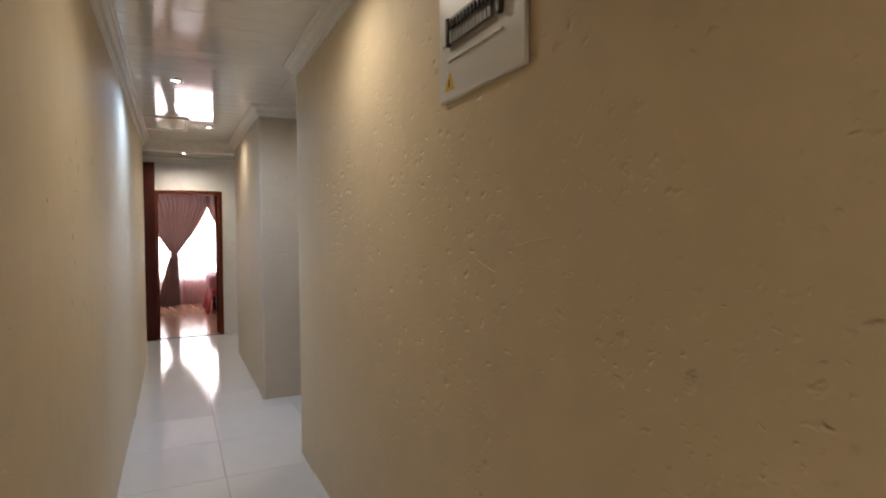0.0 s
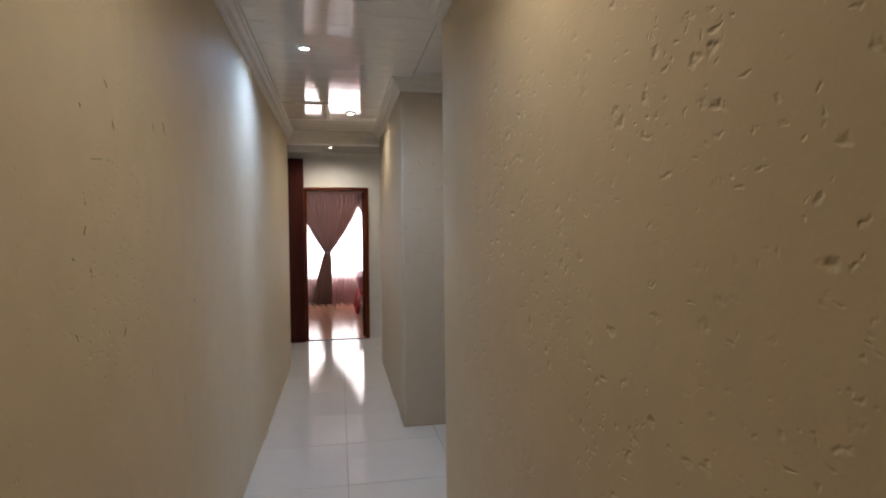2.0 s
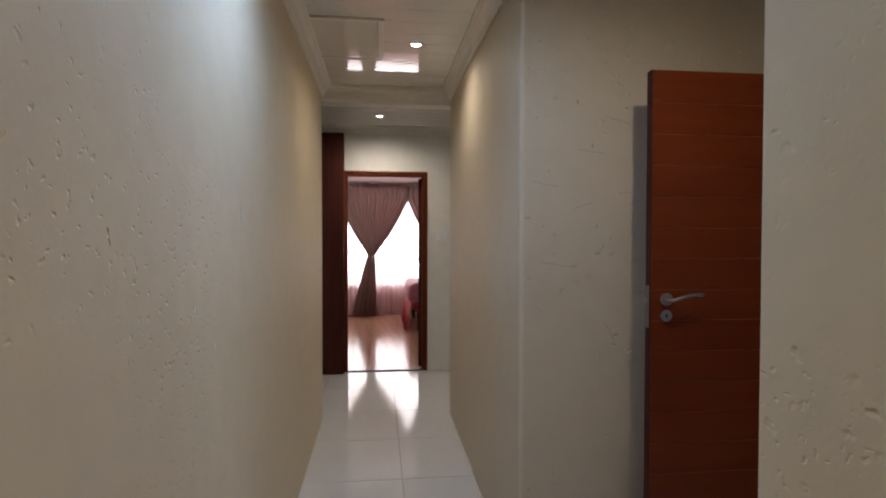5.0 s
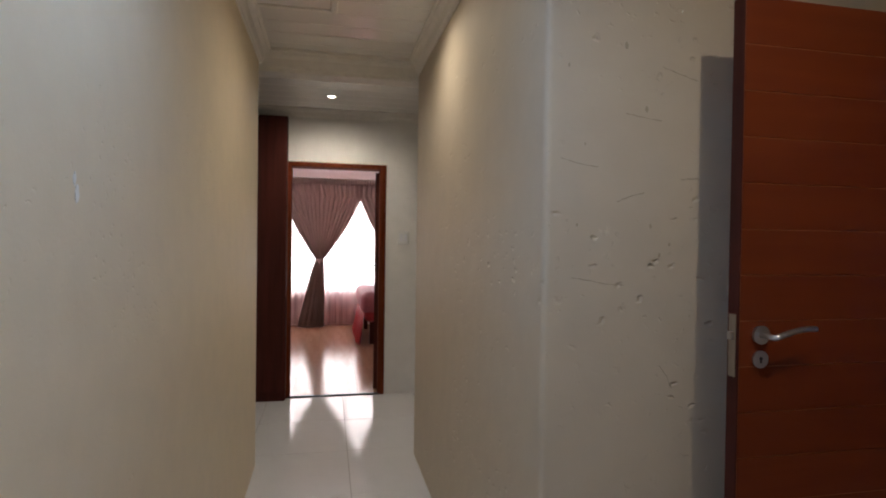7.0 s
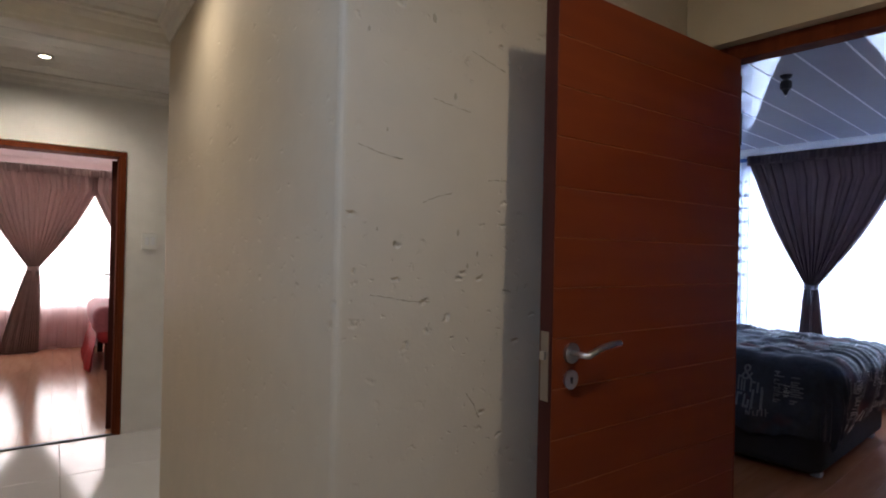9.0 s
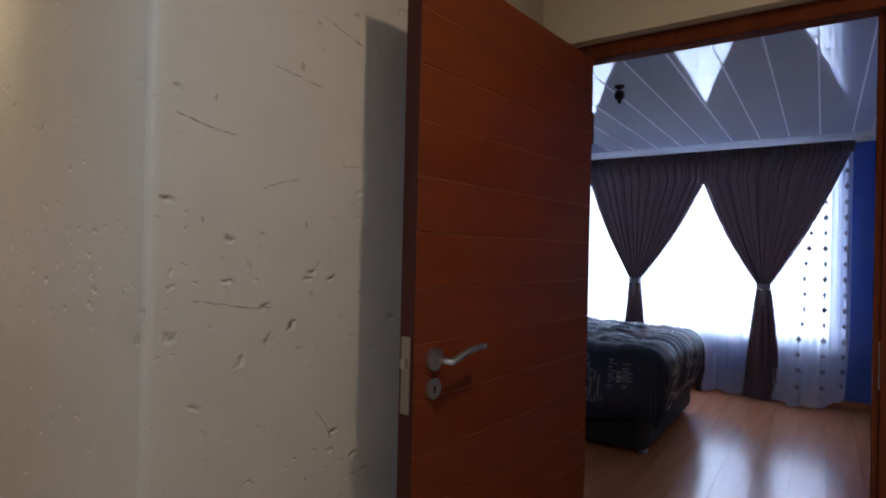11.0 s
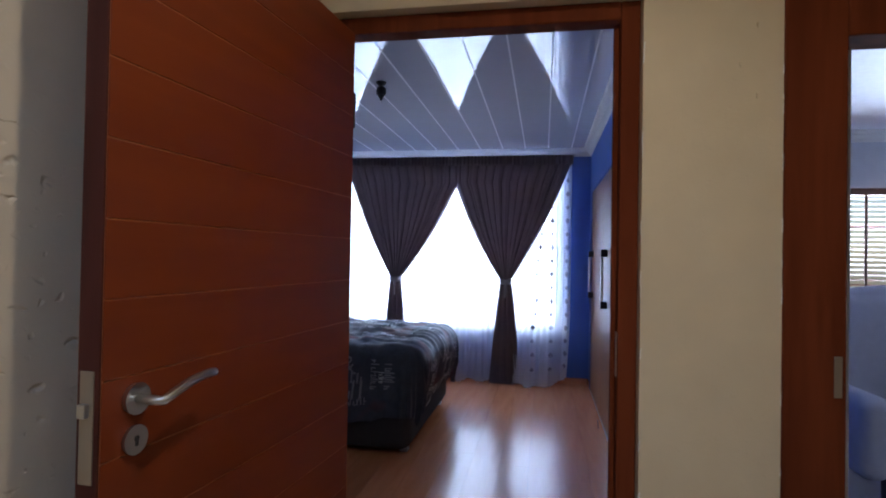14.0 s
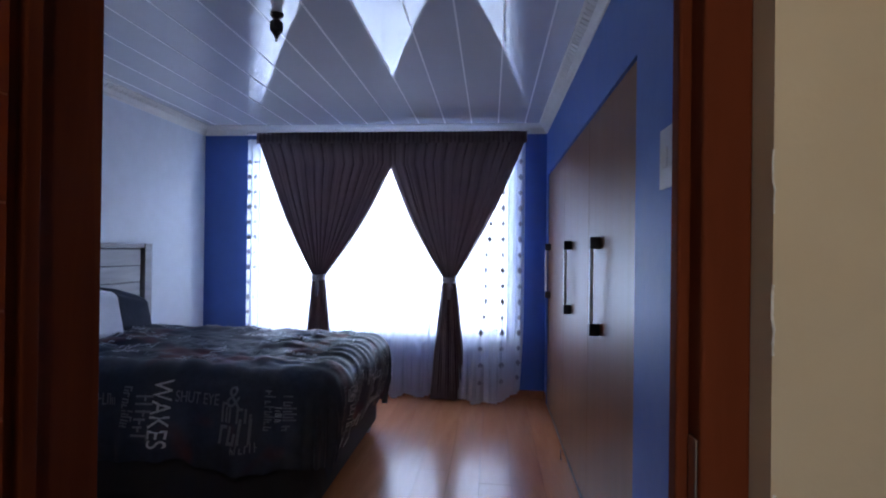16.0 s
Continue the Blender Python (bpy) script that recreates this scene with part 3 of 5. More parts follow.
def trapdoor():
    t = thing("ceiling_hatch", "white square ceiling hatch with a dark gap", "hatch", pose(0.235, 5.95, CEIL))
    for a in (-1, 1):
        part("trim", bx(a * 0.205 - 0.016, a * 0.205 + 0.016, -0.335, 0.335, -0.014, -0.001, 0.004), CORNICE, t)
        part("trim", bx(-0.188, 0.188, a * 0.32 - 0.015, a * 0.32 + 0.015, -0.014, -0.001, 0.004), CORNICE, t)
    part("gap", bx(-0.188, 0.188, -0.304, 0.304, -0.003, -0.001), DARK_PLASTIC, t, "dark gap round the panel")
    part("panel", bx(-0.186, 0.186, -0.302, 0.296, -0.009, -0.004, 0.002), PVC, t, "glossy white hatch panel")


trapdoor()


def distribution_board():
    t = thing("distribution_board", "white electrical distribution board with breaker row and yellow warning sticker", "distribution board", pose(RX, 1.07, 2.03))
    part("cover", bx(-0.013, -0.001, -0.225, 0.225, -0.22, 0.22, 0.006), BOARD_WHITE, t)
    part("breaker_recess", bx(-0.016, -0.0135, -0.105, 0.15, -0.085, 0.012, 0.001), GREY_PLASTIC, t, "dark slot round the breakers")
    for i in range(12):
        y = -0.095 + i * 0.019
        br = part("breaker", bx(-0.027, -0.0165, y + 0.001, y + 0.018, -0.07, 0.0, 0.002), BREAKER, t)
        part("toggle", bx(-0.037, -0.0275, y + 0.006, y + 0.013, -0.035, -0.012, 0.002), DARK_PLASTIC, br)
    part("main_switch", bx(-0.031, -0.0165, 0.135, 0.149, -0.075, 0.005, 0.003), DARK_PLASTIC, t, "black main switch")
    part("latch", bx(-0.028, -0.0135, -0.135, -0.119, -0.075, 0.02, 0.004), DARK_PLASTIC, t, "black upright latch")
    part("rail", bx(-0.018, -0.0135, -0.13, 0.16, -0.112, -0.106, 0.001), STEEL, t, "thin metal lip under the breakers")
    tri = bmesh.new()
    vs = [tri.verts.new((-0.0145, 0.158 + a, -0.165 + b)) for a, b in ((-0.029, -0.026), (0.029, -0.026), (0, 0.028))]
    tri.faces.new(vs)
    f = bmesh.ops.extrude_face_region(tri, geom=tri.faces[:])
    for v in [g for g in f["geom"] if isinstance(g, bmesh.types.BMVert)]:
        v.co.x += 0.0012
    bmesh.ops.recalc_face_normals(tri, faces=tri.faces[:])
    st = part("warning_sticker", tri, YELLOW, t, "yellow triangular warning sticker")
    part("bolt_mark", bx(-0.0156, -0.0147, 0.155, 0.161, -0.182, -0.160), DARK_PLASTIC, st)
    for yy in (-0.2, 0.19):
        part("screw", cyl(0.006, 0.005, -0.0165, -0.0125, 12, axis="x"), STEEL, t).location = (0, yy, -0.06)


distribution_board()


# ---- doors ----
def door_frame(name, m, w, h, jamb, depth, label, proud=0.012):
    """A timber frame round an opening w wide and h high along +y, wall thickness along +x."""
    t = tagged(thing(name, label, "door frame", m), kind="structure")
    for y0, y1 in ((-jamb, 0), (w, w + jamb)):
        part("jamb", bx(-proud, depth + proud, y0, y1, 0, h + jamb, 0.004), FRAME_WOOD, t)
        s = 1 if y0 < 0 else -1
        e = 0 if y0 < 0 else w
        part("stop", bx(0.03, depth - 0.004, min(e, e + s * 0.014), max(e, e + s * 0.014), 0, h - 0.001, 0.003), FRAME_WOOD, t)
    part("head", bx(-proud, depth + proud, 0.0005, w - 0.0005, h, h + jamb, 0.004), FRAME_WOOD, t)
    return t


def lever(parent, side, x, y, z, way):
    """A lever handle on a round rose, sticking out along -y*side, its lever running along x*way."""
    rose = part("rose", cyl(0.024, 0.022, 0.0, 0.009, 28, axis="y"), STEEL, parent, "round steel rose")
    rose.location = (x, y - side * 0.0095, z)
    o = side * -1
    pts = [(x, y + o * 0.008, z), (x, y + o * 0.030, z), (x, y + o * 0.046, z), (x + way * 0.004, y + o * 0.052, z)]
    for k in range(1, 11):
        f = k / 10
        pts.append((x + way * (0.004 + 0.118 * f), y + o * (0.052 - 0.004 * f), z + 0.020 * math.sin(math.pi * 0.56 * f)))
    part("lever", tube(pts, 0.008, 12, 0.9), STEEL, rose, "curved steel lever", True).location = (-x, -(y - side * 0.0095), -z)
    lock = part("escutcheon", cyl(0.0225, 0.0205, 0.0, 0.007, 28, axis="y"), STEEL, parent, "round steel keyhole plate")
    lock.location = (x, y - side * 0.0075, z - 0.062)
    part("keyhole", merged(bx(-0.0028, 0.0028, -0.0008, 0.0075, -0.011, 0.004), cyl(0.0045, 0.0045, -0.0006, 0.0078, 12, axis="y")), DARK_PLASTIC, lock).location = (0, -side * 0.0005 if side > 0 else 0.0005, 0.002)


def grooved_leaf(name, m, label, w=0.820, h=2.02, t=0.04):
    """A flush leaf with shallow sawn grooves on its face; from the hinge along -x, its face towards -y."""
    ob = thing(name, label, "door", m)
    step = 0.1165
    edges = [h]
    zz = 1.898
    while zz > 0.06:
        edges.append(zz)
        zz -= step
    edges.append(0)
    g = 0.0013
    # the core shows through the grooves as painted highlight lines
    part("core", bx(-w, 0, 0.0012, t, 0.006, h, 0.002), GROOVE_GLINT, ob)
    for a, b in zip(edges, edges[1:]):
        part("panel_board", bx(-w + 0.0005, -0.0005, 0, 0.0014, b + g + (0.006 if b == 0 else 0), a - g, 0.0005, 1), MAHOGANY, ob)
    part("edge_strip", bx(-w - 0.004, -w - 0.0002, 0.001, t - 0.001, 0.006, h, 0.001), DARK_WOOD, ob, "dark edge strip")
    plate = part("latch_plate", bx(-w - 0.0065, -w - 0.0042, 0.008, t - 0.008, 1.055, 1.215, 0.0008), BRASS, ob, "dull metal latch plate")
    part("latch_bolt", bx(-w - 0.016, -w - 0.0066, 0.013, t - 0.013, 1.15, 1.17, 0.002), STEEL, plate)
    lever(ob, 1, -w + 0.057, 0.0, 1.164, 1)
    for hz in (0.25, 1.75):
        part("hinge", cyl(0.006, 0.006, hz, hz + 0.1, 12, (0.007, 0.004)), DARK_METAL, ob)
    return ob


door_1 = door_frame("door_1", BED @ pose(0.042, -0.013, 0), 0.80, 2.035, 0.05, 0.06, "dark-stained timber door frame of the blue bedroom", 0.003)
grooved_leaf("door_leaf", Matrix.Translation((2.262, 4.622, 0)) @ Matrix.Rotation(radians(0.2), 4, "Z"), "mahogany-stained grooved wooden door, open against the plaster wall")
part("lining", bx(0.065, 0.253, 0.852, 0.872, 0, 2.06, 0.003), FRAME_WOOD, door_1, "deep timber lining on the hinge side")
strike = put("strike_plate", bx(0, 0.022, 0, 0.002, -0.06, 0.06, 0.0008), STEEL, None, "small steel strike plate on the door jamb", BED @ pose(0.046, -0.0128, 1.13))
tagged(strike, category="strike plate")
door_frame("door_2", BED @ pose(0, -1.15, 0), 0.61, 1.942, 0.14, 0.085, "dark-stained timber door frame of the side room")
put("strike_plate", bx(-0.002, 0, 0, 0.018, -0.05, 0.05, 0.0008), BRASS, None, "small steel strike plate on the door jamb", BED @ pose(-0.0125, -0.53, 1.11))["category"] = "strike plate"
door_frame("door_3", Matrix.Translation((0.09, 8.55, 0)) @ Matrix.Rotation(radians(-90), 4, "Z"), 0.80, 2.03, 0.038, 0.15, "dark-stained timber door frame of the pink bedroom")
structure("threshold", bx(0.09, 0.89, 8.40, 8.44, -0.003, 0.008, 0.003), DARK_METAL, "dark metal floor strip in the doorway")


def far_leaf():
    t = thing("door_leaf", "dark mahogany door standing open inside the pink bedroom", "door", Matrix.Translation((0.886, 8.562, 0)) @ Matrix.Rotation(radians(-5.5), 4, "Z"))
    part("leaf", bx(-0.04, 0, 0, 0.78, 0.006, 2.02, 0.002), DARK_WOOD, t)
    rose = part("rose", cyl(0.024, 0.022, -0.05, -0.041, 20, axis="x"), STEEL, t, "round steel rose", True)
    rose.location = (0, 0.72, 1.13)
    part("lever", tube([(-0.05, 0, 0), (-0.085, 0, 0), (-0.092, -0.02, 0), (-0.092, -0.11, 0.006)], 0.009, 10), STEEL, rose, "curved steel lever", True)
    part("escutcheon", cyl(0.023, 0.021, -0.047, -0.041, 20, axis="x"), STEEL, t, "round steel keyhole plate", True).location = (0, 0.72, 1.07)


far_leaf()


def cupboard():
    t = thing("tall_cupboard", "tall dark reddish-brown wooden cupboard beside the doorway", "cupboard", pose(-0.45, 8.335, 0))
    part("body", bx(-0.55, 0.525, -0.035, 0.05, 0.08, 2.44, 0.003), DARK_WOOD, t)
    part("plinth", bx(-0.55, 0.52, -0.02, 0.05, 0, 0.08, 0.002), DARK_WOOD, t)
    part("door", bx(-0.54, 0.52, -0.055, -0.036, 0.085, 2.435, 0.003), DARK_WOOD, t)


cupboard()


def light_switch():
    t = thing("light_switch", "white plastic wall switch beside the doorway", "switch", pose(1.088, 8.4, 1.42))
    part("plate", bx(-0.05, 0.05, -0.022, -0.001, -0.06, 0.06, 0.005), PLASTIC, t)
    for a in (-0.019, 0.019):
        part("rocker", bx(a - 0.014, a + 0.014, -0.028, -0.0225, -0.03, 0.03, 0.003), SILL, t)


light_switch()


# ---- blue bedroom (u into the room, v across it) ----
structure("wall_window", pierced(3.9, 0.2, 2.8, [(0.63, 3.16, 0.61, 2.34)]), BLUE, "deep blue wall with a wide window", BED @ pose(4.75, -0.6, 0))
structure("wall_wardrobe", merged(bx(0.086, 1.5, -0.46, -0.315, 0, 2.8), bx(4.6, 4.75, -0.46, -0.315, 0, 2.8), bx(1.5, 4.6, -0.46, -0.315, 2.11, 2.8),
                                  bx(1.45, 4.65, -1.05, -0.95, 0, 2.8)), BLUE, "deep blue wall round the built-in wardrobe", BED)
structure("wall_headboard", bx(0.086, 4.75, 3.07, 3.22, 0, 2.8), BED_WHITE, "pale bluish white bedroom wall", BED)
structure("wall_bedroom_west", bx(-0.02, 0.13, 1.1, 3.22, 0, 2.8), BED_WHITE, "pale wall beside the bedroom door", BED)
structure("ceiling_bedroom", boarded_ceiling(0.1, 4.78, -0.35, 3.1, BCEIL, 0.25, "x", PVC_DIMMED), PVC_DIMMED, "glossy white PVC board ceiling with pale joint strips", BED)
strips = []
for i in range(14):
    v = -0.35 + 0.25 * i
    strips.append(bx(0.13, 4.75, v - 0.0055, v + 0.0055, BCEIL - 0.002, BCEIL + 0.008))
structure("ceiling_strips", merged(*strips), PVC_STRIP, "pale joint strips between ceiling boards", BED)
structure("ceiling_slab_bedroom", bx(0.1, 4.95, -1.0, 3.2, BCEIL + 0.013, BCEIL + 0.2), GROOVE, "ceiling void above the boards", BED)
structure("cornice_bedroom", cornice([(0.13, -0.315), (4.75, -0.315), (4.75, 3.07), (0.13, 3.07)], BCEIL, True, 0.085, 0.085), CORNICE, "white moulded cornice round the bedroom ceiling", BED)
structure("cornice_dentils", merged(dentils((0.3, -0.315), (4.65, -0.315), BCEIL, 0.055, 0.026, 0.07), dentils((4.65, 3.07), (0.3, 3.07), BCEIL, 0.055, 0.026, 0.07)), CORNICE, "small raised blocks along the bedroom cornice", BED)
structure("baseboard", merged(bx(4.736, 4.7495, -0.31, 3.07, 0.004, 0.075, 0.003), bx(4.6, 4.735, -0.3145, -0.302, 0.004, 0.075, 0.003)), LAMINATE, "brown wooden skirting board", BED)
bedroom_floor = structure("floor_bedroom", bx(0.012, 4.95, -1.0, 3.2, -0.1, -0.004), GROUT, "glossy reddish-brown laminate floor", BED)


def window_unit(name, m, w, h, bars, label):
    """A painted steel window in the x-z plane, from its lower left corner."""
    t = tagged(thing(name, label, "window", m), kind="structure")
    f = 0.03
    part("window_frame", merged(bx(0, f, -0.02, 0.02, 0, h), bx(w - f, w, -0.02, 0.02, 0, h), bx(f, w - f, -0.02, 0.02, 0, f), bx(f, w - f, -0.02, 0.02, h - f, h)), SILL, t)
    for b in bars:
        part("glazing_bar", bx(b - 0.014, b + 0.014, -0.015, 0.015, f, h - f, 0.003), SILL, t)
    part("glazing_bar", bx(f, w - f, -0.0145, 0.0145, h * 0.68, h * 0.68 + 0.025, 0.003), SILL, t)
    part("window_sill", bx(-0.02, w + 0.02, -0.14, -0.022, -0.035, -0.001, 0.004), SILL, t)
    return t


window_unit("window_1", BED @ Matrix.Translation((4.87, 2.56, 0.612)) @ Matrix.Rotation(radians(-90), 4, "Z"), 2.53, 1.726, (0.62, 1.26, 1.9), "white painted steel window, blown out by daylight")
structure("backdrop", bx(6.5, 6.52, -2, 5, -1, 4.5), BACKDROP, "bright overcast daylight outside the bedroom window", BED)


def drape(top_l, top_r, tie, tie_z, top_z, bottom_z, apex_l=None, apex_r=None, folds=11, seed=1, amp=0.02, foot=0.15, lean=0.0, cols=150, rows=70, waist=0.055):
    """A tied-back curtain in the x-z plane (y: depth). apex_l/r: height down to which that edge hangs straight."""
    rnd = random.Random(seed)
    ph = [rnd.uniform(0, 6.28) for _ in range(6)]
    bm = bmesh.new()
    grid = []
    for j in range(rows + 1):
        z = top_z + (bottom_z - top_z) * j / rows
        line = []
        for i in range(cols + 1):
            s = i / cols
            if z >= tie_z:
                def edge(e, ap, sign):
                    start = ap if ap is not None else top_z - 0.02
                    if z >= start:
                        return e
                    q = (start - z) / (start - tie_z)
                    bulge = 0.055 * math.sin(math.pi * q) * sign
                    return e + (tie + sign * waist - e) * (q ** 0.94) + bulge
                l, r = edge(top_l, apex_l, -1), edge(top_r, apex_r, 1)
            else:
                q = (tie_z - z) / (tie_z - bottom_z)
                wdt = waist + (foot - waist) * q ** 0.75
                c = tie + lean * q
                l, r = c - wdt, c + wdt
            width = r - l
            squeeze = min(1, width / max(0.01, top_r - top_l))
            a = amp * (0.30 + 0.70 * squeeze ** 0.35)
            y = a * math.sin(2 * math.pi * folds * s + ph[0] + 0.8 * math.sin(3.1 * s + ph[1])) + a * 0.45 * math.sin(2 * math.pi * folds * 2.3 * s + ph[2] + z * 0.7)
            y += 0.012 * math.sin(9 * s + 5 * z + ph[3])
            if z < tie_z:
                y -= 0.05 * math.sin(math.pi * s) * min(1, (tie_z - z) / 0.1)
            x = l + width * s + 0.25 * width / folds * 0.5 * math.sin(2 * math.pi * folds * s * 2 + ph[4])
            line.append(bm.verts.new((x, y, z)))
        grid.append(line)
    for a, b in zip(grid, grid[1:]):
        for i in range(cols):
            bm.faces.new((a[i], a[i + 1], b[i + 1], b[i]))
    return bm


def solid(ob, thickness):
    md = ob.modifiers.new("thickness", "SOLIDIFY")
    md.thickness, md.offset = thickness, 0
    return ob


# curtain frame: x runs from the window's left to its right (along -v), y towards the window
CURT = BED @ Matrix.Translation((4.60, 0, 0)) @ Matrix.Rotation(radians(-90), 4, "Z")


def curtain(name, m, label, material, tie, tie_z, tie_material, **kw):
    t = thing(name, label, "curtain", m, "tied-back curtains")
    solid(part("drop", drape(tie=tie, tie_z=tie_z, **kw), material, t, smooth=True), 0.003)
    band = bmesh.new()
    n = 28
    rings = []
    for zz, g in ((-0.03, 0.96), (-0.012, 1.04), (0.012, 1.04), (0.03, 0.96)):
        rings.append([band.verts.new((tie + g * 0.062 * math.cos(6.2832 * k / n), -0.012 + g * 0.052 * math.sin(6.2832 * k / n), tie_z - 0.005 + zz + 0.008 * math.sin(6.2832 * k / n))) for k in range(n)])
    for a, b in zip(rings, rings[1:]):
        for k in range(n):
            band.faces.new((a[k], a[(k + 1) % n], b[(k + 1) % n], b[k]))
    solid(part("tieback", band, tie_material, t, "satin tieback band", True), 0.004)
    part("tassel", merged(bx(tie - 0.012, tie + 0.022, -0.085, -0.07, tie_z - 0.19, tie_z - 0.02, 0.006), bx(tie - 0.002, tie + 0.012, -0.09, -0.066, tie_z - 0.03, tie_z, 0.005)), tie_material, t, "hanging tail of the tieback")
    # gathered heading tape along the top
    hb = bmesh.new()
    l, r, top = kw["top_l"], kw["top_r"], kw["top_z"]
    n = int((r - l) / 0.006)
    rows = [[hb.verts.new((l + (r - l) * k / n, -0.026 + 0.009 * math.sin(k * 0.95 + 0.6 * math.sin(k * 0.13)) - (0.006 if zz else 0), top + 0.012 - zz)) for k in range(n + 1)] for zz in (0, 0.03, 0.075, 0.105)]
    for a, b in zip(rows, rows[1:]):
        for k in range(n):
            hb.faces.new((a[k], a[k + 1], b[k + 1], b[k]))
    solid(part("heading", hb, material, t, "gathered heading along the curtain's top", True), 0.003)
    return t


curtain("curtain", CURT, "charcoal grey satin curtain, tied back, hanging from a rail", CURTAIN, -1.84, 1.136, TIE, top_l=-2.46, top_r=-1.13, top_z=2.492, bottom_z=0.02, apex_r=2.21, seed=3, folds=13, foot=0.15)
curtain("curtain", CURT, "charcoal grey satin curtain, tied back, reaching the floor", CURTAIN, -0.59, 1.132, TIE, top_l=-1.185, top_r=0.115, top_z=2.492, bottom_z=0.012, apex_l=2.21, seed=8, folds=13, foot=0.17, lean=-0.0)


def rail(name, m, x0, x1, z, label):
    t = thing(name, label, "curtain rail", m)
    part("track", bx(x0, x1, -0.012, 0.012, z, z + 0.02, 0.004), PLASTIC, t)
    part("end_cap", bx(x0 - 0.012, x0 - 0.0002, -0.016, 0.016, z - 0.004, z + 0.024, 0.004), PLASTIC, t)
    part("end_cap", bx(x1 + 0.0002, x1 + 0.012, -0.016, 0.016, z - 0.004, z + 0.024, 0.004), PLASTIC, t)
    for k in range(5):
        xx = x0 + (x1 - x0) * (k + 0.5) / 5
        part("bracket", bx(xx - 0.01, xx + 0.01, 0.0125, 0.148, z + 0.004, z + 0.018, 0.002), PLASTIC, t)


rail("curtain_rail", CURT, -2.56, 0.14, 2.493, "white double curtain rail under the cornice")


def sheer_surface(x0, x1, top, folds, seed, amp, puddle=0.0, puddle_from=0.0, lift=0.0):
    """A hanging net; its lower part swells into the room past puddle_from and its hem curls up towards the end."""
    rnd = random.Random(seed)
    ph = [rnd.uniform(0, 6.28) for _ in range(6)]

    def at(s, q):
        low = max(0.0, (q - 0.66) / 0.34)
        inside = max(0.0, (s - puddle_from) / (1 - puddle_from))
        swell = math.sin(math.pi * min(1.0, 0.10 + 0.86 * inside)) ** 0.7 if inside > 0 else 0.0
        wave = 2 * math.pi * folds * s + ph[0] + 1.2 * math.sin(5 * s + ph[1])
        hem = 0.028 * low ** 2 * (0.5 + 0.5 * math.sin(wave * 0.31 + ph[5])) + lift * low ** 2 * inside ** 4
        z = top + (0.012 - top) * q + hem
        grow = 0.5 + 0.8 * q
        soft = 1 - 0.55 * low * min(1, inside * 4)
        y = soft * (amp * grow * math.sin(wave) + amp * 0.4 * grow * math.sin(2 * math.pi * folds * 2.6 * s + ph[2]))
        y += 0.030 * low * math.sin(wave * 0.31 + ph[3]) + 0.022 * low * math.sin(wave * 0.47 + 3 * q)
        x = x0 + (x1 - x0) * s + 0.012 * math.sin(2 * math.pi * folds * 1.7 * s + ph[4]) - 0.10 * lift * low ** 1.5 * inside ** 3 * 4
        return Vector((x, y - puddle * low ** 1.6 * swell, z))
    return at


def voile(name, m, label, material, at, cols=260, rows=60, motifs=(), parts_of=12):
    t = thing(name, label, "net curtain", m, "net curtains")
    bm = bmesh.new()
    grid = [[bm.verts.new(at(i / cols, j / rows)) for i in range(cols + 1)] for j in range(rows + 1)]
    for a, b in zip(grid, grid[1:]):
        for i in range(cols):
            bm.faces.new((a[i], a[i + 1], b[i + 1], b[i]))
    part("net", bm, material, t, smooth=True)
    if motifs:
        mb = bmesh.new()
        for s0, slant in motifs:
            for k in range(parts_of):
                q = 0.06 + 0.90 * (k + 0.5) / parts_of
                s = s0 + slant * q
                p = at(s, q) + Vector((0, -0.006, 0))
                h = 0.034 if k % 2 else 0.028
                vs = [mb.verts.new(p + Vector(d)) for d in ((-h * 0.8, 0, 0), (0, 0, -h), (h * 0.8, 0, 0), (0, 0, h))]
                mb.faces.new(vs)
        solid(part("motif", mb, MOTIF, t, "grey diamond motifs sewn on the net", kind="stuff"), 0.001)
    return t


NET = BED @ Matrix.Translation((4.675, 0, 0)) @ Matrix.Rotation(radians(-90), 4, "Z")
voile("net_curtain", NET, "sheer white net curtain with grey diamond motifs", SHEER, sheer_surface(-2.58, -0.76, 2.46, 26, 5, 0.014, 0.09, 0.72),
      motifs=((0.038, 0.0), (0.006, 0.0)), parts_of=15)
voile("net_curtain", NET, "sheer white net curtain with grey diamond motifs, spread on the floor", SHEER, sheer_surface(-0.80, 0.10, 2.46, 13, 9, 0.016, 0.27, 0.34, 0.09),
      motifs=((0.955, 0.0), (0.80, 0.0), (0.70, -0.16)), parts_of=15)


def wardrobe():
    t = thing("built_in_wardrobe", "built-in wardrobe with brown wood-veneer doors and long steel handles", "wardrobe", BED)
    part("carcass", bx(1.505, 4.595, -0.945, -0.345, 0.005, 2.105), WARDROBE_WOOD, t)
    for a, b, hx in ((1.506, 2.496, 2.17), (2.5, 3.498, 3.12), (3.502, 4.594, 4.38)):
        d = part("door", bx(a, b, -0.343, -0.322, 0.012, 2.10, 0.002), WARDROBE_WOOD, t)
        hd = part("handle", bx(hx - 0.0095, hx + 0.0095, -0.289, -0.2715, 1.045, 1.405, 0.004), SATIN, d, "long flat steel bar handle")
        # mounts coloured dark, so that only the bar's middle looks brightly reflecting
        for z0, z1 in ((0.985, 1.044), (1.406, 1.465)):
            part("handle_foot", bx(hx - 0.0095, hx + 0.0095, -0.3215, -0.2715, z0, z1, 0.005), DARK_METAL, hd, "handle mount, darkened like the bar's unreflecting ends")
    return t


wardrobe()
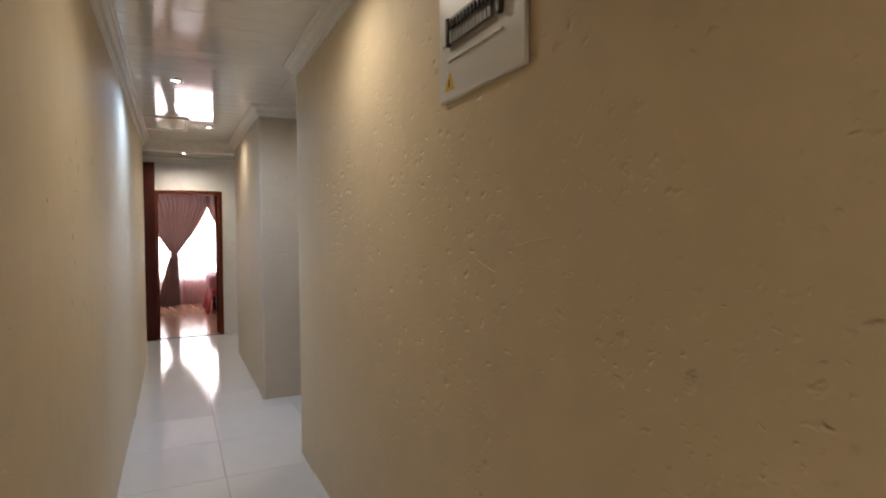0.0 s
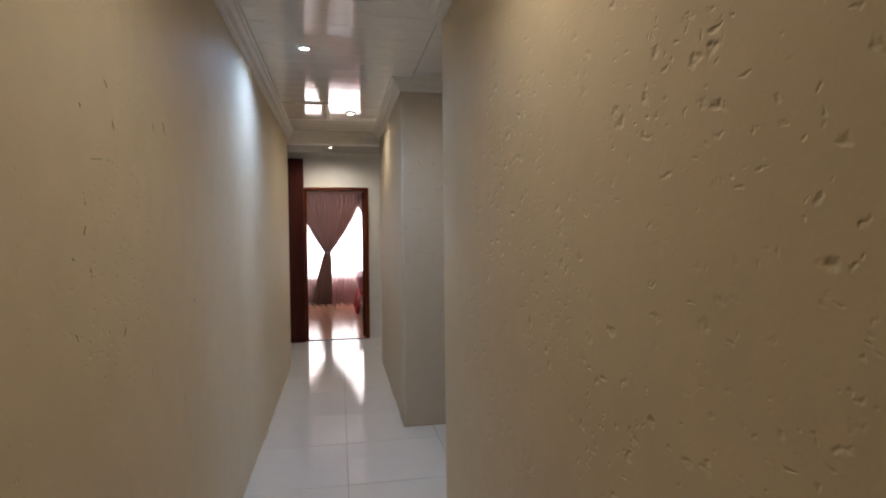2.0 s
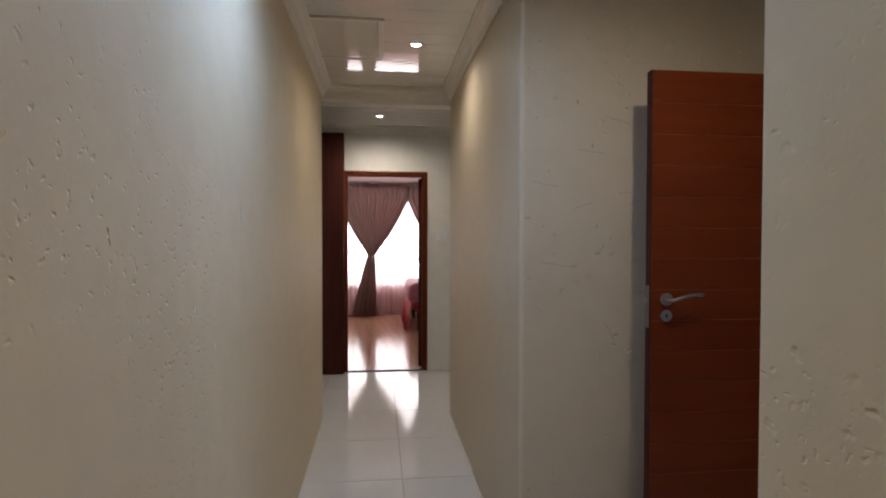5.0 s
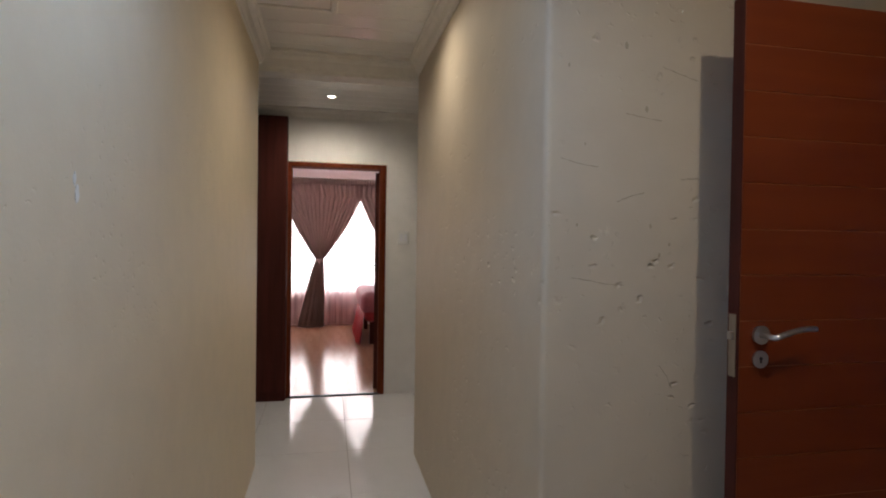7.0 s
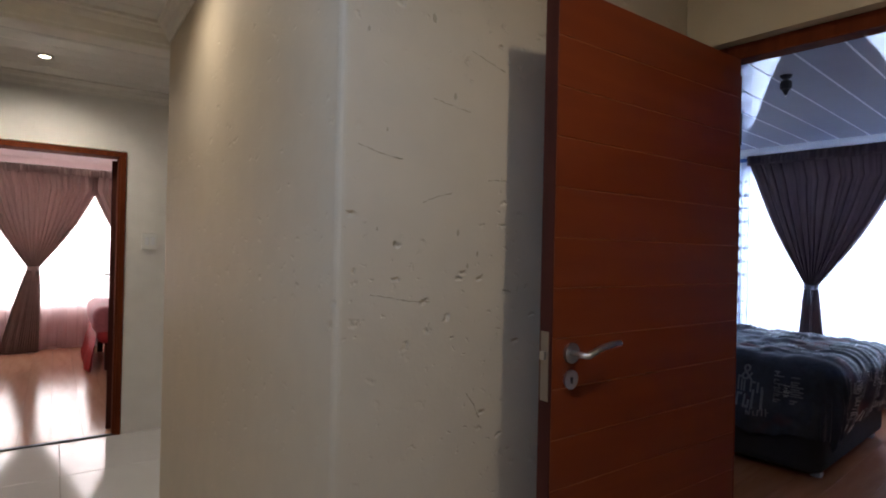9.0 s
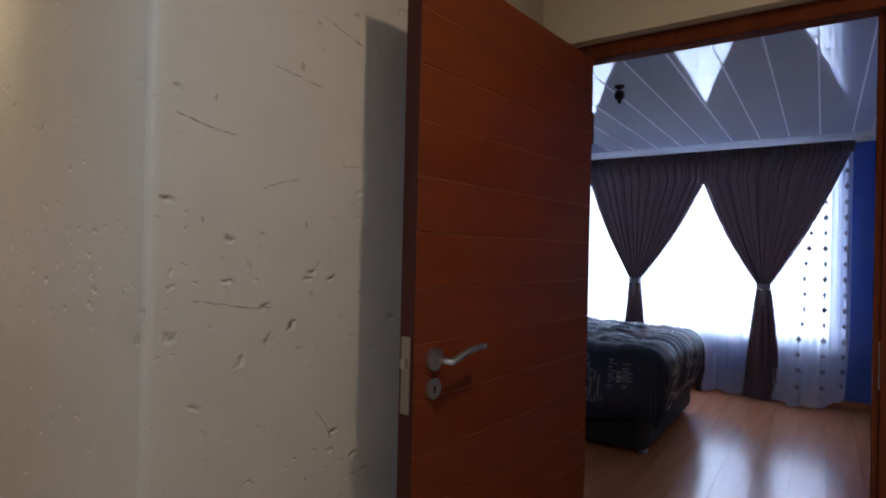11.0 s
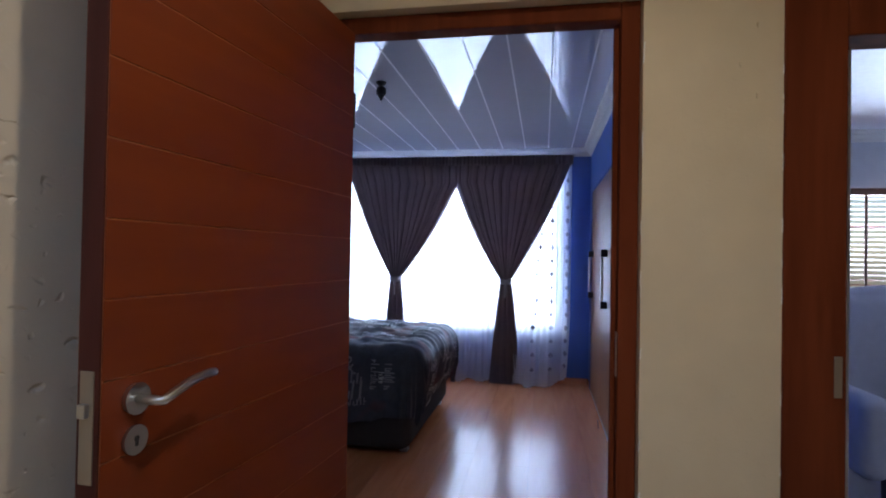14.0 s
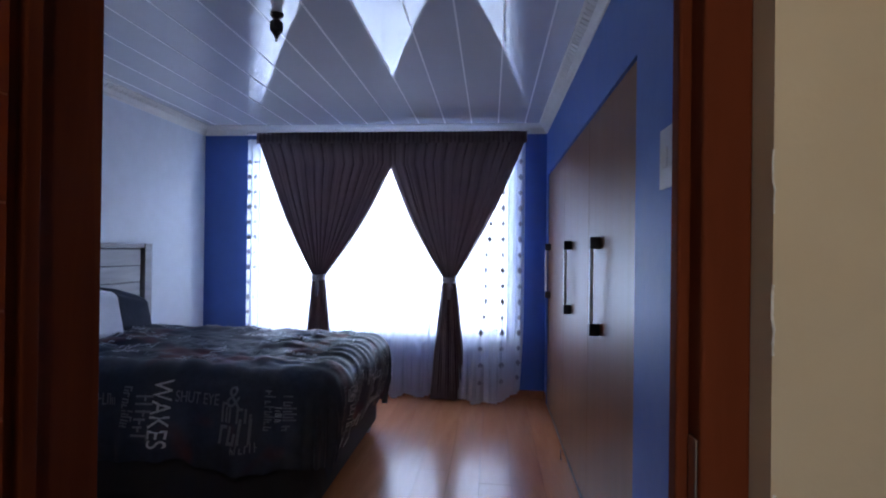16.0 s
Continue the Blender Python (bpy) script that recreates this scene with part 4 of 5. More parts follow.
w = thing("light_switch", "white plastic wall switch on the blue wall", "switch", BED @ pose(1.12, -0.315, 1.67))
part("plate", bx(-0.06, 0.06, 0.001, 0.011, -0.09, 0.09, 0.004), PLASTIC, w)
part("rocker", bx(-0.02, 0.02, 0.0115, 0.016, -0.03, 0.03, 0.003), PLASTIC, w)


# ---- bed ----
def soft_block(x0, x1, y0, y1, z0, z1, r, nx=40, ny=50, nz=14, puff=0.0, wob=0.0, seed=0):
    """A cushion-like rounded block with gentle swelling and wrinkles."""
    bm = bmesh.new()
    bmesh.ops.create_cube(bm, size=2)
    bmesh.ops.subdivide_edges(bm, edges=bm.edges[:], cuts=26, use_grid_fill=True)
    cx, cy, cz = (x0 + x1) / 2, (y0 + y1) / 2, (z0 + z1) / 2
    hx, hy, hz = (x1 - x0) / 2, (y1 - y0) / 2, (z1 - z0) / 2
    for v in bm.verts:
        p = Vector((v.co.x * hx, v.co.y * hy, v.co.z * hz))
        q = Vector((max(-hx + r, min(hx - r, p.x)), max(-hy + r, min(hy - r, p.y)), max(-hz + r, min(hz - r, p.z))))
        d = p - q
        if d.length > 1e-6:
            p = q + d.normalized() * r if d.length > r * 0.999 or sum(abs(c) > 1e-6 for c in d) > 1 else p
        nrm = d.normalized() if d.length > 1e-6 else Vector((0, 0, 1))
        p += nrm * puff * (1 - (v.co.x) ** 2) * (1 - (v.co.y) ** 2)
        w3 = noise.noise(Vector((p.x * 3.1 + seed, p.y * 3.1, p.z * 3.1))) + 0.5 * noise.noise(Vector((p.x * 8 + seed, p.y * 5, p.z * 8)))
        p += nrm * wob * w3
        v.co = p + Vector((cx, cy, cz))
    return bm


def text_mesh(words, size, material, parent, m, depth=0.0006, squash=1.0, spacing=1.0):
    cu = bpy.data.curves.new("lettering", "FONT")
    cu.body, cu.size, cu.extrude, cu.space_character = words, size, depth, spacing
    tmp = bpy.data.objects.new("lettering", cu)
    scene.collection.objects.link(tmp)
    me = bpy.data.meshes.new_from_object(tmp.evaluated_get(bpy.context.evaluated_depsgraph_get()))
    bpy.data.objects.remove(tmp)
    me.materials.clear()
    me.materials.append(material)
    ob = new("lettering", me)
    ob.parent = parent
    ob.matrix_basis = m @ Matrix.Diagonal((squash, 1, 1, 1))
    return ob


def bed():
    t = thing("bed", "double bed with dark printed duvet hanging over a black base", "bed", BED)
    part("base", soft_block(2.19, 3.73, 1.075, 2.98, 0.035, 0.40, 0.07), BLACK, t, "black fabric base", True)
    for u, v in ((2.33, 1.14), (3.6, 1.14), (2.33, 2.88), (3.6, 2.88)):
        part("foot", bx(u - 0.03, u + 0.03, v - 0.03, v + 0.03, 0.004, 0.06, 0.006), SILL, t, "pale short foot")
    part("mattress", soft_block(2.34, 3.68, 1.12, 2.99, 0.38, 0.66, 0.06), PILLOW_WHITE, t, "", True)
    du = part("duvet", duvet(), DUVET, t, "dark blue-black duvet printed with pale lettering", True)
    side = Matrix(((0, 0, -1, 0), (-1, 0, 0, 0), (0, 1, 0, 0), (0, 0, 0, 1)))

    def on_side(words, v, z, size, material=PRINT_WHITE, turn=0, sx=1.0):
        # lettering on the side that faces the door
        m = Matrix.Translation((0, v, z)) @ side @ Matrix.Rotation(radians(turn), 4, "Z") @ Matrix.Diagonal((sx, 1, 1, 1))
        ob = text_mesh(words, size, material, du, Matrix.Identity(4))
        for p in ob.data.vertices:
            q = m @ p.co
            p.co = (SIDE(q.y, q.z) - 0.005 + q.x, q.y, q.z)

    on_side("SHUT EYE", 1.827, 0.592, 0.082, PRINT_GREY, -3, 0.66)
    on_side("WAKES", 1.945, 0.70, 0.15, PRINT_WHITE, -90, 0.68)
    on_side("&", 1.55, 0.575, 0.15, PRINT_GREY, 0, 0.85)
    rnd = random.Random(4)

    def word(face, a, b, size, n, down=False):
        """One unreadable printed word: uneven upright bars with a few cross strokes."""
        out = []
        for k in range(n):
            step = size * 0.42
            h = size * rnd.choice((0.55, 0.7, 1.0, 1.0))
            strokes = [(k * step, 0, size * 0.12, h)]
            if rnd.random() < 0.6:
                strokes.append((k * step, rnd.choice((0, h * 0.45, h * 0.86)), step * 0.8, size * 0.13))
            if rnd.random() < 0.4:
                strokes.append((k * step + step * 0.55, 0, size * 0.12, h * rnd.uniform(0.6, 1)))
            for x, y, w, hh in strokes:
                pts = ((x, y), (x + w, y), (x + w, y + hh), (x, y + hh))
                if down:
                    pts = [(q, -p) for p, q in pts]
                q = bmesh.new()
                q.faces.new([q.verts.new(face(a + p, b + r)) for p, r in pts])
                out.append(q)
        return out

    def side_face(p, z):
        v = max(1.10, 2.95 - p)
        return Vector((SIDE(v, z) - 0.006, v, z))

    def top_face(p, r):
        v, u = max(FLAT_V, min(2.9, 2.95 - p)), max(FLAT_U0, min(FLAT_U1, r))
        return Vector((u, v, TOP(u, v) + 0.008))

    def foot_face(p, z):
        u = max(FLAT_U0 - 0.03, min(FLAT_U1, FLAT_U0 - 0.05 + p))
        return Vector((u, FOOT(u, z) - 0.006, z))

    grey, white, red = [], [], []
    # near side: stacked and upright words
    for p, z, size, n, down in ((0.84, 0.66, 0.07, 7, True), (0.92, 0.62, 0.09, 6, True), (1.38, 0.50, 0.10, 4, False), (1.38, 0.40, 0.12, 4, False), (1.60, 0.66, 0.06, 8, True),
                                (1.70, 0.64, 0.07, 6, True), (1.46, 0.36, 0.05, 6, False), (1.88, 0.60, 0.08, 6, True), (0.45, 0.62, 0.08, 7, True), (0.62, 0.56, 0.06, 7, False), (0.3, 0.5, 0.08, 8, False)):
        grey += word(side_face, p, z, size, n, down)
    for p, z, size, n, down in ((1.92, 0.50, 0.055, 11, True), (1.66, 0.58, 0.035, 5, True)):
        white += word(side_face, p, z, size, n, down)
    for u in range(11):
        p = 0.15
        while p < 1.85:
            size, n = rnd.uniform(0.035, 0.085), rnd.randint(5, 11)
            if rnd.random() < 0.9:
                down = rnd.random() < 0.3
                (white if rnd.random() < 0.6 else grey).extend(word(top_face, p, 2.34 + u * 0.125 + rnd.uniform(-0.02, 0.02), size, n, down))
            p += size * 0.42 * n + rnd.uniform(0.03, 0.12)
    for k in range(12):
        (white if k % 3 else grey).extend(word(foot_face, 0.02 + 0.108 * k, 0.655 - 0.02 * (k % 2), rnd.uniform(0.04, 0.06), rnd.randint(6, 10), True))
    for p, z, size, n, down in ((0.15, 0.60, 0.09, 7, False), (0.5, 0.58, 0.07, 8, False), (0.85, 0.60, 0.10, 6, False), (1.2, 0.58, 0.08, 6, False), (0.2, 0.48, 0.08, 8, False), (0.6, 0.44, 0.10, 7, False),
                                (1.0, 0.46, 0.07, 8, False), (0.1, 0.34, 0.09, 9, False), (0.55, 0.32, 0.07, 8, False), (0.95, 0.34, 0.09, 7, False)):
        grey += word(foot_face, p, z, size, n, down)
    white += word(foot_face, 0.03, 0.29, 0.085, 15, False) + word(foot_face, 0.72, 0.32, 0.075, 14, False) + word(foot_face, 0.1, 0.56, 0.07, 8, False) + word(foot_face, 0.7, 0.5, 0.08, 9, False)
    part("print", merged(*grey), PRINT_GREY, du, "grey unreadable printed words", kind="stuff")
    part("print", merged(*white), PRINT_WHITE, du, "pale unreadable printed words", kind="stuff")
    return t


ROLL = 0.15
FLAT_U0, FLAT_U1, FLAT_V = 2.34, 3.62, 1.12


def TOP(u, v):
    """Height of the duvet's top: swollen, with long creases."""
    cu, cv = max(0, min(1, (u - 2.2) / 1.56)), max(0, min(1, (v - 0.97) / 2.1))
    crease = abs(noise.noise((u * 5 + v * 2.2, v * 3.0 - u, 2)))
    return 0.735 + 0.022 * math.sin(math.pi * cu) + 0.03 * cv + 0.018 * noise.noise((u * 3, v * 3, 0)) + 0.036 * crease + 0.020 * abs(noise.noise((u * 10 + v * 4, v * 8 - u * 3, 7))) + 0.010 * noise.noise((u * 17, v * 8, 5))


def hang_out(drop, along, foot):
    """How far the hanging cloth stands out from the flat top at a drop below it; along: the way round the edge."""
    h = math.sqrt(max(0.0, ROLL ** 2 - max(0.0, ROLL - drop) ** 2))
    g = max(0.0, min(1.0, (drop - 0.03) / 0.34))
    h += g * (0.020 * math.sin(13 * along + 1.0) + 0.013 * math.sin(31 * along) + 0.026 * abs(noise.noise((along * 7, drop * 9, 3))) - 0.006)
    if not foot:
        h += 0.055 * g * g
    else:
        h -= 0.07 * max(0.0, (drop - 0.2) / 0.27) ** 1.4
    return h


def SIDE(v, z):
    """The near side's face at a height."""
    return FLAT_U0 - hang_out(max(0.0, TOP(FLAT_U0, max(v, FLAT_V)) - z), v, False)


def FOOT(u, z):
    """The foot end's face at a height."""
    return FLAT_V - hang_out(max(0.0, TOP(max(FLAT_U0, min(FLAT_U1, u)), FLAT_V) - z), u, True)


def duvet():
    """The duvet: a top sheet that rolls over three sides and hangs down them, falling lower at its corners."""
    bm = bmesh.new()
    NU, NV, skirt, hang = 60, 80, 26, 0.575

    def place(a, b):
        u, v = max(FLAT_U0, min(FLAT_U1, a)), max(FLAT_V, b)
        ou, ov = a - u, b - v
        d = (abs(ou) ** 5 + abs(ov) ** 5) ** 0.2
        top = TOP(u, v)
        if d < 1e-6:
            return Vector((u, v, top))
        arc = ROLL * math.pi / 2
        drop = ROLL * (1 - math.cos(d / ROLL)) if d < arc else ROLL + d - arc
        share = abs(ov) / (abs(ou) + abs(ov))
        drop *= 1 + 0.03 * math.sin(7 * (u + v)) * min(1, drop / 0.4)
        way_round = v * (1 - share) + u * share + 0.4 * share * (1 - share)
        out = hang_out(drop, way_round, False) * (1 - share) + hang_out(drop, way_round, True) * share
        way = Vector((ou, ov)).normalized()
        return Vector((u + way.x * out, v + way.y * out, max(0.19, top - drop)))
    us = [FLAT_U0 - hang * (1 - i / skirt) for i in range(skirt)] + [FLAT_U0 + (FLAT_U1 - FLAT_U0) * i / NU for i in range(NU + 1)] + [FLAT_U1 + hang * (i + 1) / skirt for i in range(skirt)]
    vs = [FLAT_V - hang * (1 - i / skirt) for i in range(skirt)] + [FLAT_V + (2.99 - FLAT_V) * i / NV for i in range(NV + 1)]
    grid = [[bm.verts.new(place(a, b)) for b in vs] for a in us]
    for p, q in zip(grid, grid[1:]):
        for i in range(len(vs) - 1):
            bm.faces.new((p[i], q[i], q[i + 1], p[i + 1]))
    bmesh.ops.recalc_face_normals(bm, faces=bm.faces[:])
    return bm


bed()


def headboard():
    t = thing("headboard", "dark grey slatted wooden headboard against the wall", "headboard", BED)
    for u in (2.14, 3.75):
        part("post", bx(u - 0.045, u + 0.045, 3.0, 3.068, 0.004, 1.42, 0.004), GREY_WOOD, t)
    part("top_rail", bx(2.186, 3.704, 3.005, 3.066, 1.385, 1.418, 0.004), GREY_WOOD, t)
    for k in range(7):
        z = 0.46 + k * 0.131
        part("slat", bx(2.186, 3.675, 3.022, 3.045, z, z + 0.123, 0.004), GREY_WOOD, t)
    part("panel", bx(2.186, 3.704, 3.047, 3.062, 0.4, 1.384), DARK_METAL, t)


headboard()


def pillow(name, m, material, label, w=0.34, h=0.17):
    t = put(name, soft_block(-w, w, -0.055, 0.055, -h, h, 0.05, puff=0.03, wob=0.010, seed=len(name)), material, None, label, m, True)
    return tagged(t, category="pillow", group="pillows on the bed")


pillow("pillow", BED @ pose(3.24, 2.87, 0.90, -16, 12, 0), DARK_CASE, "dark printed pillow leaning on the headboard", 0.30, 0.15)
pillow("pillow", BED @ pose(2.72, 2.78, 0.94, -14, 6, 0), PILLOW_WHITE, "white pillow leaning on the headboard")


def pendant():
    t = thing("ceiling_lamp", "small dark ceiling lamp holder with a clear tip, unlit", "ceiling lamp", BED @ pose(2.2, 1.32, BCEIL) @ Matrix.Scale(0.78, 4))
    part("canopy", lathe([(0.012, -0.035), (0.03, -0.03), (0.045, -0.012), (0.047, -0.002)]), DARK_METAL, t, "", True)
    part("cup", lathe([(0.012, -0.125), (0.04, -0.118), (0.046, -0.105), (0.046, -0.07), (0.040, -0.055), (0.014, -0.036)], 8), DARK_METAL, t, "dark brown cup")
    part("tip", lathe([(0.004, -0.17), (0.012, -0.160), (0.018, -0.145), (0.03, -0.126)]), DARK_METAL, t, "tapered tip", True)
    part("bulb", lathe([(0.001, -0.186), (0.007, -0.183), (0.009, -0.177), (0.005, -0.1705)]), PLASTIC, t, "small clear bulb", True)


pendant()


def loose_wire():
    """A short stiff wire end curling up from the floor beside the wardrobe."""
    pts = [(0.0, 0.0, 0.008), (-0.02, 0.004, 0.008), (-0.04, 0.008, 0.016), (-0.048, 0.010, 0.038), (-0.038, 0.010, 0.062), (-0.018, 0.008, 0.074)]
    t = put("loose_wire", tube(pts, 0.004, 8), DARK_METAL, None, "short dark wire curling up beside the wardrobe", BED @ pose(3.2, -0.28, 0), True)
    tagged(t, category="wire")


loose_wire()

# ---- side room, seen through the second doorway ----
structure("floor_side_room", bx(0.012, 5.0, -4.6, -1.06, -0.1, 0.003), CARPET, "grey floor of the side room", BED)
structure("wall_side_east", pierced(3.9, 0.2, 2.8, [(0.85, 2.45, 1.05, 2.02)]), GREY_WALL, "pale grey wall with a window", BED @ pose(3.9, -4.8, 0))
structure("wall_side_south", bx(0.13, 3.9, -4.8, -4.65, 0, 2.8), GREY_WALL, "pale grey wall", BED)
structure("wall_side_west", bx(0.0, 0.13, -4.65, -2.0, 0, 2.8), GREY_WALL, "pale grey wall", BED)
structure("wall_side_return", bx(0.10, 0.14, -0.60, -0.462, 0, 2.75), GREY_WALL, "pale plaster return beside the door frame", BED)
structure("ceiling_side", bx(0.13, 4.1, -4.7, -0.97, 2.55, 2.7), SILL, "white ceiling of the side room", BED)
structure("cornice_side", cornice([(3.9, -4.65), (3.9, -1.0)], 2.55, drop=0.1), CORNICE, "white cornice", BED)


def blind():
    t = thing("venetian_blind", "dark wooden venetian blind, half open in the window", "blind", BED @ pose(3.86, -3.15, 1.05))
    part("head_rail", bx(-0.025, 0.025, -0.85, 0.85, 0.93, 0.99, 0.004), BLIND, t)
    for k in range(21):
        z = 0.02 + k * 0.044
        s = part("slat", bx(-0.017, 0.017, -0.84, 0.84, -0.0015, 0.0015), BLIND, t)
        s.matrix_basis = pose(0, 0, z, 0, 22, 0)
    for v in (-0.6, 0.0, 0.6, 0.74):
        part("tape", bx(-0.026, -0.024, v - 0.012, v + 0.012, 0.0, 0.93), BLIND, t, "dark cloth ladder tape")
    part("bottom_rail", bx(-0.02, 0.02, -0.84, 0.84, -0.02, 0.0, 0.003), BLIND, t)


blind()
window_unit("window_2", BED @ Matrix.Translation((4.02, -2.35, 1.052)) @ Matrix.Rotation(radians(-90), 4, "Z"), 1.6, 0.966, (0.8,), "steel window behind the blind")


def armchair():
    t = thing("high_backed_armchair", "pale grey upholstered high-backed armchair", "armchair", BED @ pose(2.25, -1.95, 0))
    part("back", soft_block(0.12, 0.32, -0.42, 0.32, 0.35, 1.22, 0.09, puff=0.03, wob=0.008), GREY_FABRIC, t, "", True)
    part("seat", soft_block(-0.42, 0.14, -0.40, 0.30, 0.22, 0.52, 0.08, puff=0.03, wob=0.008), GREY_FABRIC, t, "", True)
    for v in (-0.46, 0.34):
        part("arm", soft_block(-0.40, 0.2, v - 0.08, v + 0.08, 0.2, 0.66, 0.07, wob=0.005), GREY_FABRIC, t, "", True)
    for a in (-0.34, 0.22):
        for b in (-0.38, 0.28):
            part("leg", cyl(0.02, 0.025, 0.003, 0.24, 12, (a, b)), DARK_METAL, t)


armchair()
cush = put("cushion", soft_block(-0.07, 0.07, -0.2, 0.2, -0.2, 0.2, 0.065, puff=0.04), BROWN_FABRIC, None, "brown cushion leaning on the armchair's back", BED @ pose(2.27, -2.19, 0.76, 0, 8, 0), True)
tagged(cush, category="cushion")

# ---- pink bedroom beyond the corridor ----
pink_floor = structure("floor_pink_bedroom", bx(-1.6, 3.4, 8.44, 13.0, -0.1, -0.004), GROUT, "glossy pale laminate floor")
structure("wall_pink_north", merged(bx(-1.6, -0.85, 12.6, 12.8, 0, 2.8), bx(2.35, 3.4, 12.6, 12.8, 0, 2.8), bx(-0.85, 2.35, 12.6, 12.8, 0, 0.55), bx(-0.85, 2.35, 12.6, 12.8, 2.35, 2.8)), PINK_WALL, "pinkish wall with a wide window")
structure("wall_pink_west", bx(-1.75, -1.6, 8.4, 12.8, 0, 2.8), PINK_WALL, "pinkish bedroom wall")
structure("wall_pink_east", bx(3.4, 3.55, 8.4, 12.8, 0, 2.8), PINK_WALL, "pinkish bedroom wall")
structure("wall_pink_south", merged(bx(-1.6, 0.05, 8.551, 8.6, 0, 2.8), bx(0.93, 3.4, 8.551, 8.6, 0, 2.8), bx(0.05, 0.93, 8.551, 8.6, 2.075, 2.8)), PINK_WALL, "pinkish inner face of the doorway wall")
structure("ceiling_pink", boarded_ceiling(-1.6, 3.4, 8.6, 12.6, FCEIL, 0.25, "y", PVC), PVC, "white boarded bedroom ceiling")
structure("ceiling_slab_pink", bx(-1.7, 3.5, 8.6, 12.9, FCEIL + 0.013, FCEIL + 0.2), GROOVE, "ceiling void")
structure("cornice_pink", cornice([(3.4, 12.6), (-1.6, 12.6)], FCEIL, drop=0.12, deep=0.1), PINK_WALL, "pinkish cornice over the curtains")
window_unit("window_3", pose(-0.85, 12.72, 0.552), 3.2, 1.79, (0.8, 1.6, 2.4), "white painted window, blown out by daylight")
structure("backdrop_north", bx(-3, 5, 14.5, 14.52, -1, 4.5), BACKDROP, "bright overcast daylight outside the far window")
PCURT = Matrix.Translation((0, 12.42, 0))
curtain("curtain", PCURT, "dusty pink satin curtain, tied back in the middle", PINK_CURTAIN, 0.29, 1.072, PINK_CURTAIN, top_l=-0.36, top_r=0.96, top_z=2.36, bottom_z=0.01, apex_r=2.09, apex_l=2.2, seed=12, folds=16, amp=0.05, foot=0.21, lean=-0.13)
curtain("curtain", PCURT, "dusty pink satin curtain, tied back", PINK_CURTAIN, 1.52, 1.072, PINK_CURTAIN, top_l=0.90, top_r=2.3, top_z=2.36, bottom_z=0.01, apex_l=2.09, seed=15, folds=16, amp=0.05, foot=0.17)
rail("curtain_rail", PCURT, -0.6, 2.4, 2.362, "white curtain rail over the pink curtains")
voile("net_curtain", Matrix.Translation((0, 12.51, 0)), "sheer pinkish net curtain reaching the floor", PINK_SHEER, sheer_surface(-0.8, 2.3, 2.35, 34, 21, 0.014))


def pink_bed():
    t = thing("bed", "bed with red frilled skirt and pink bedspread", "bed", Matrix.Translation((-0.09, 0, 0)))
    bm = bmesh.new()
    top, low = [], []
    n = 160
    for i in range(n + 1):
        s = i / n
        y = 10.75 + 1.5 * s
        x = 0.985
        top.append(bm.verts.new((x, y, 0.40)))
        low.append(bm.verts.new((x - 0.07 + 0.02 * math.sin(s * 95) + 0.012 * math.sin(s * 41), y, 0.012)))
    for i in range(n):
        bm.faces.new((low[i], low[i + 1], top[i + 1], top[i]))
    solid(part("skirt", bm, RED_CLOTH, t, "red frilled bed skirt", True), 0.004)
    part("mattress", soft_block(0.99, 2.9, 10.75, 12.22, 0.30, 0.62, 0.08), RED_CLOTH, t, "", True)
    part("bedspread", soft_block(0.95, 2.9, 10.72, 12.24, 0.40, 0.70, 0.10, puff=0.03, wob=0.02), PINK_CLOTH, t, "pink patterned bedspread", True)
    for x, y in ((1.1, 10.85), (1.1, 12.1), (2.8, 10.85), (2.8, 12.1)):
        part("leg", bx(x - 0.03, x + 0.03, y - 0.03, y + 0.03, 0.0, 0.31, 0.004), DARK_WOOD, t)


pink_bed()

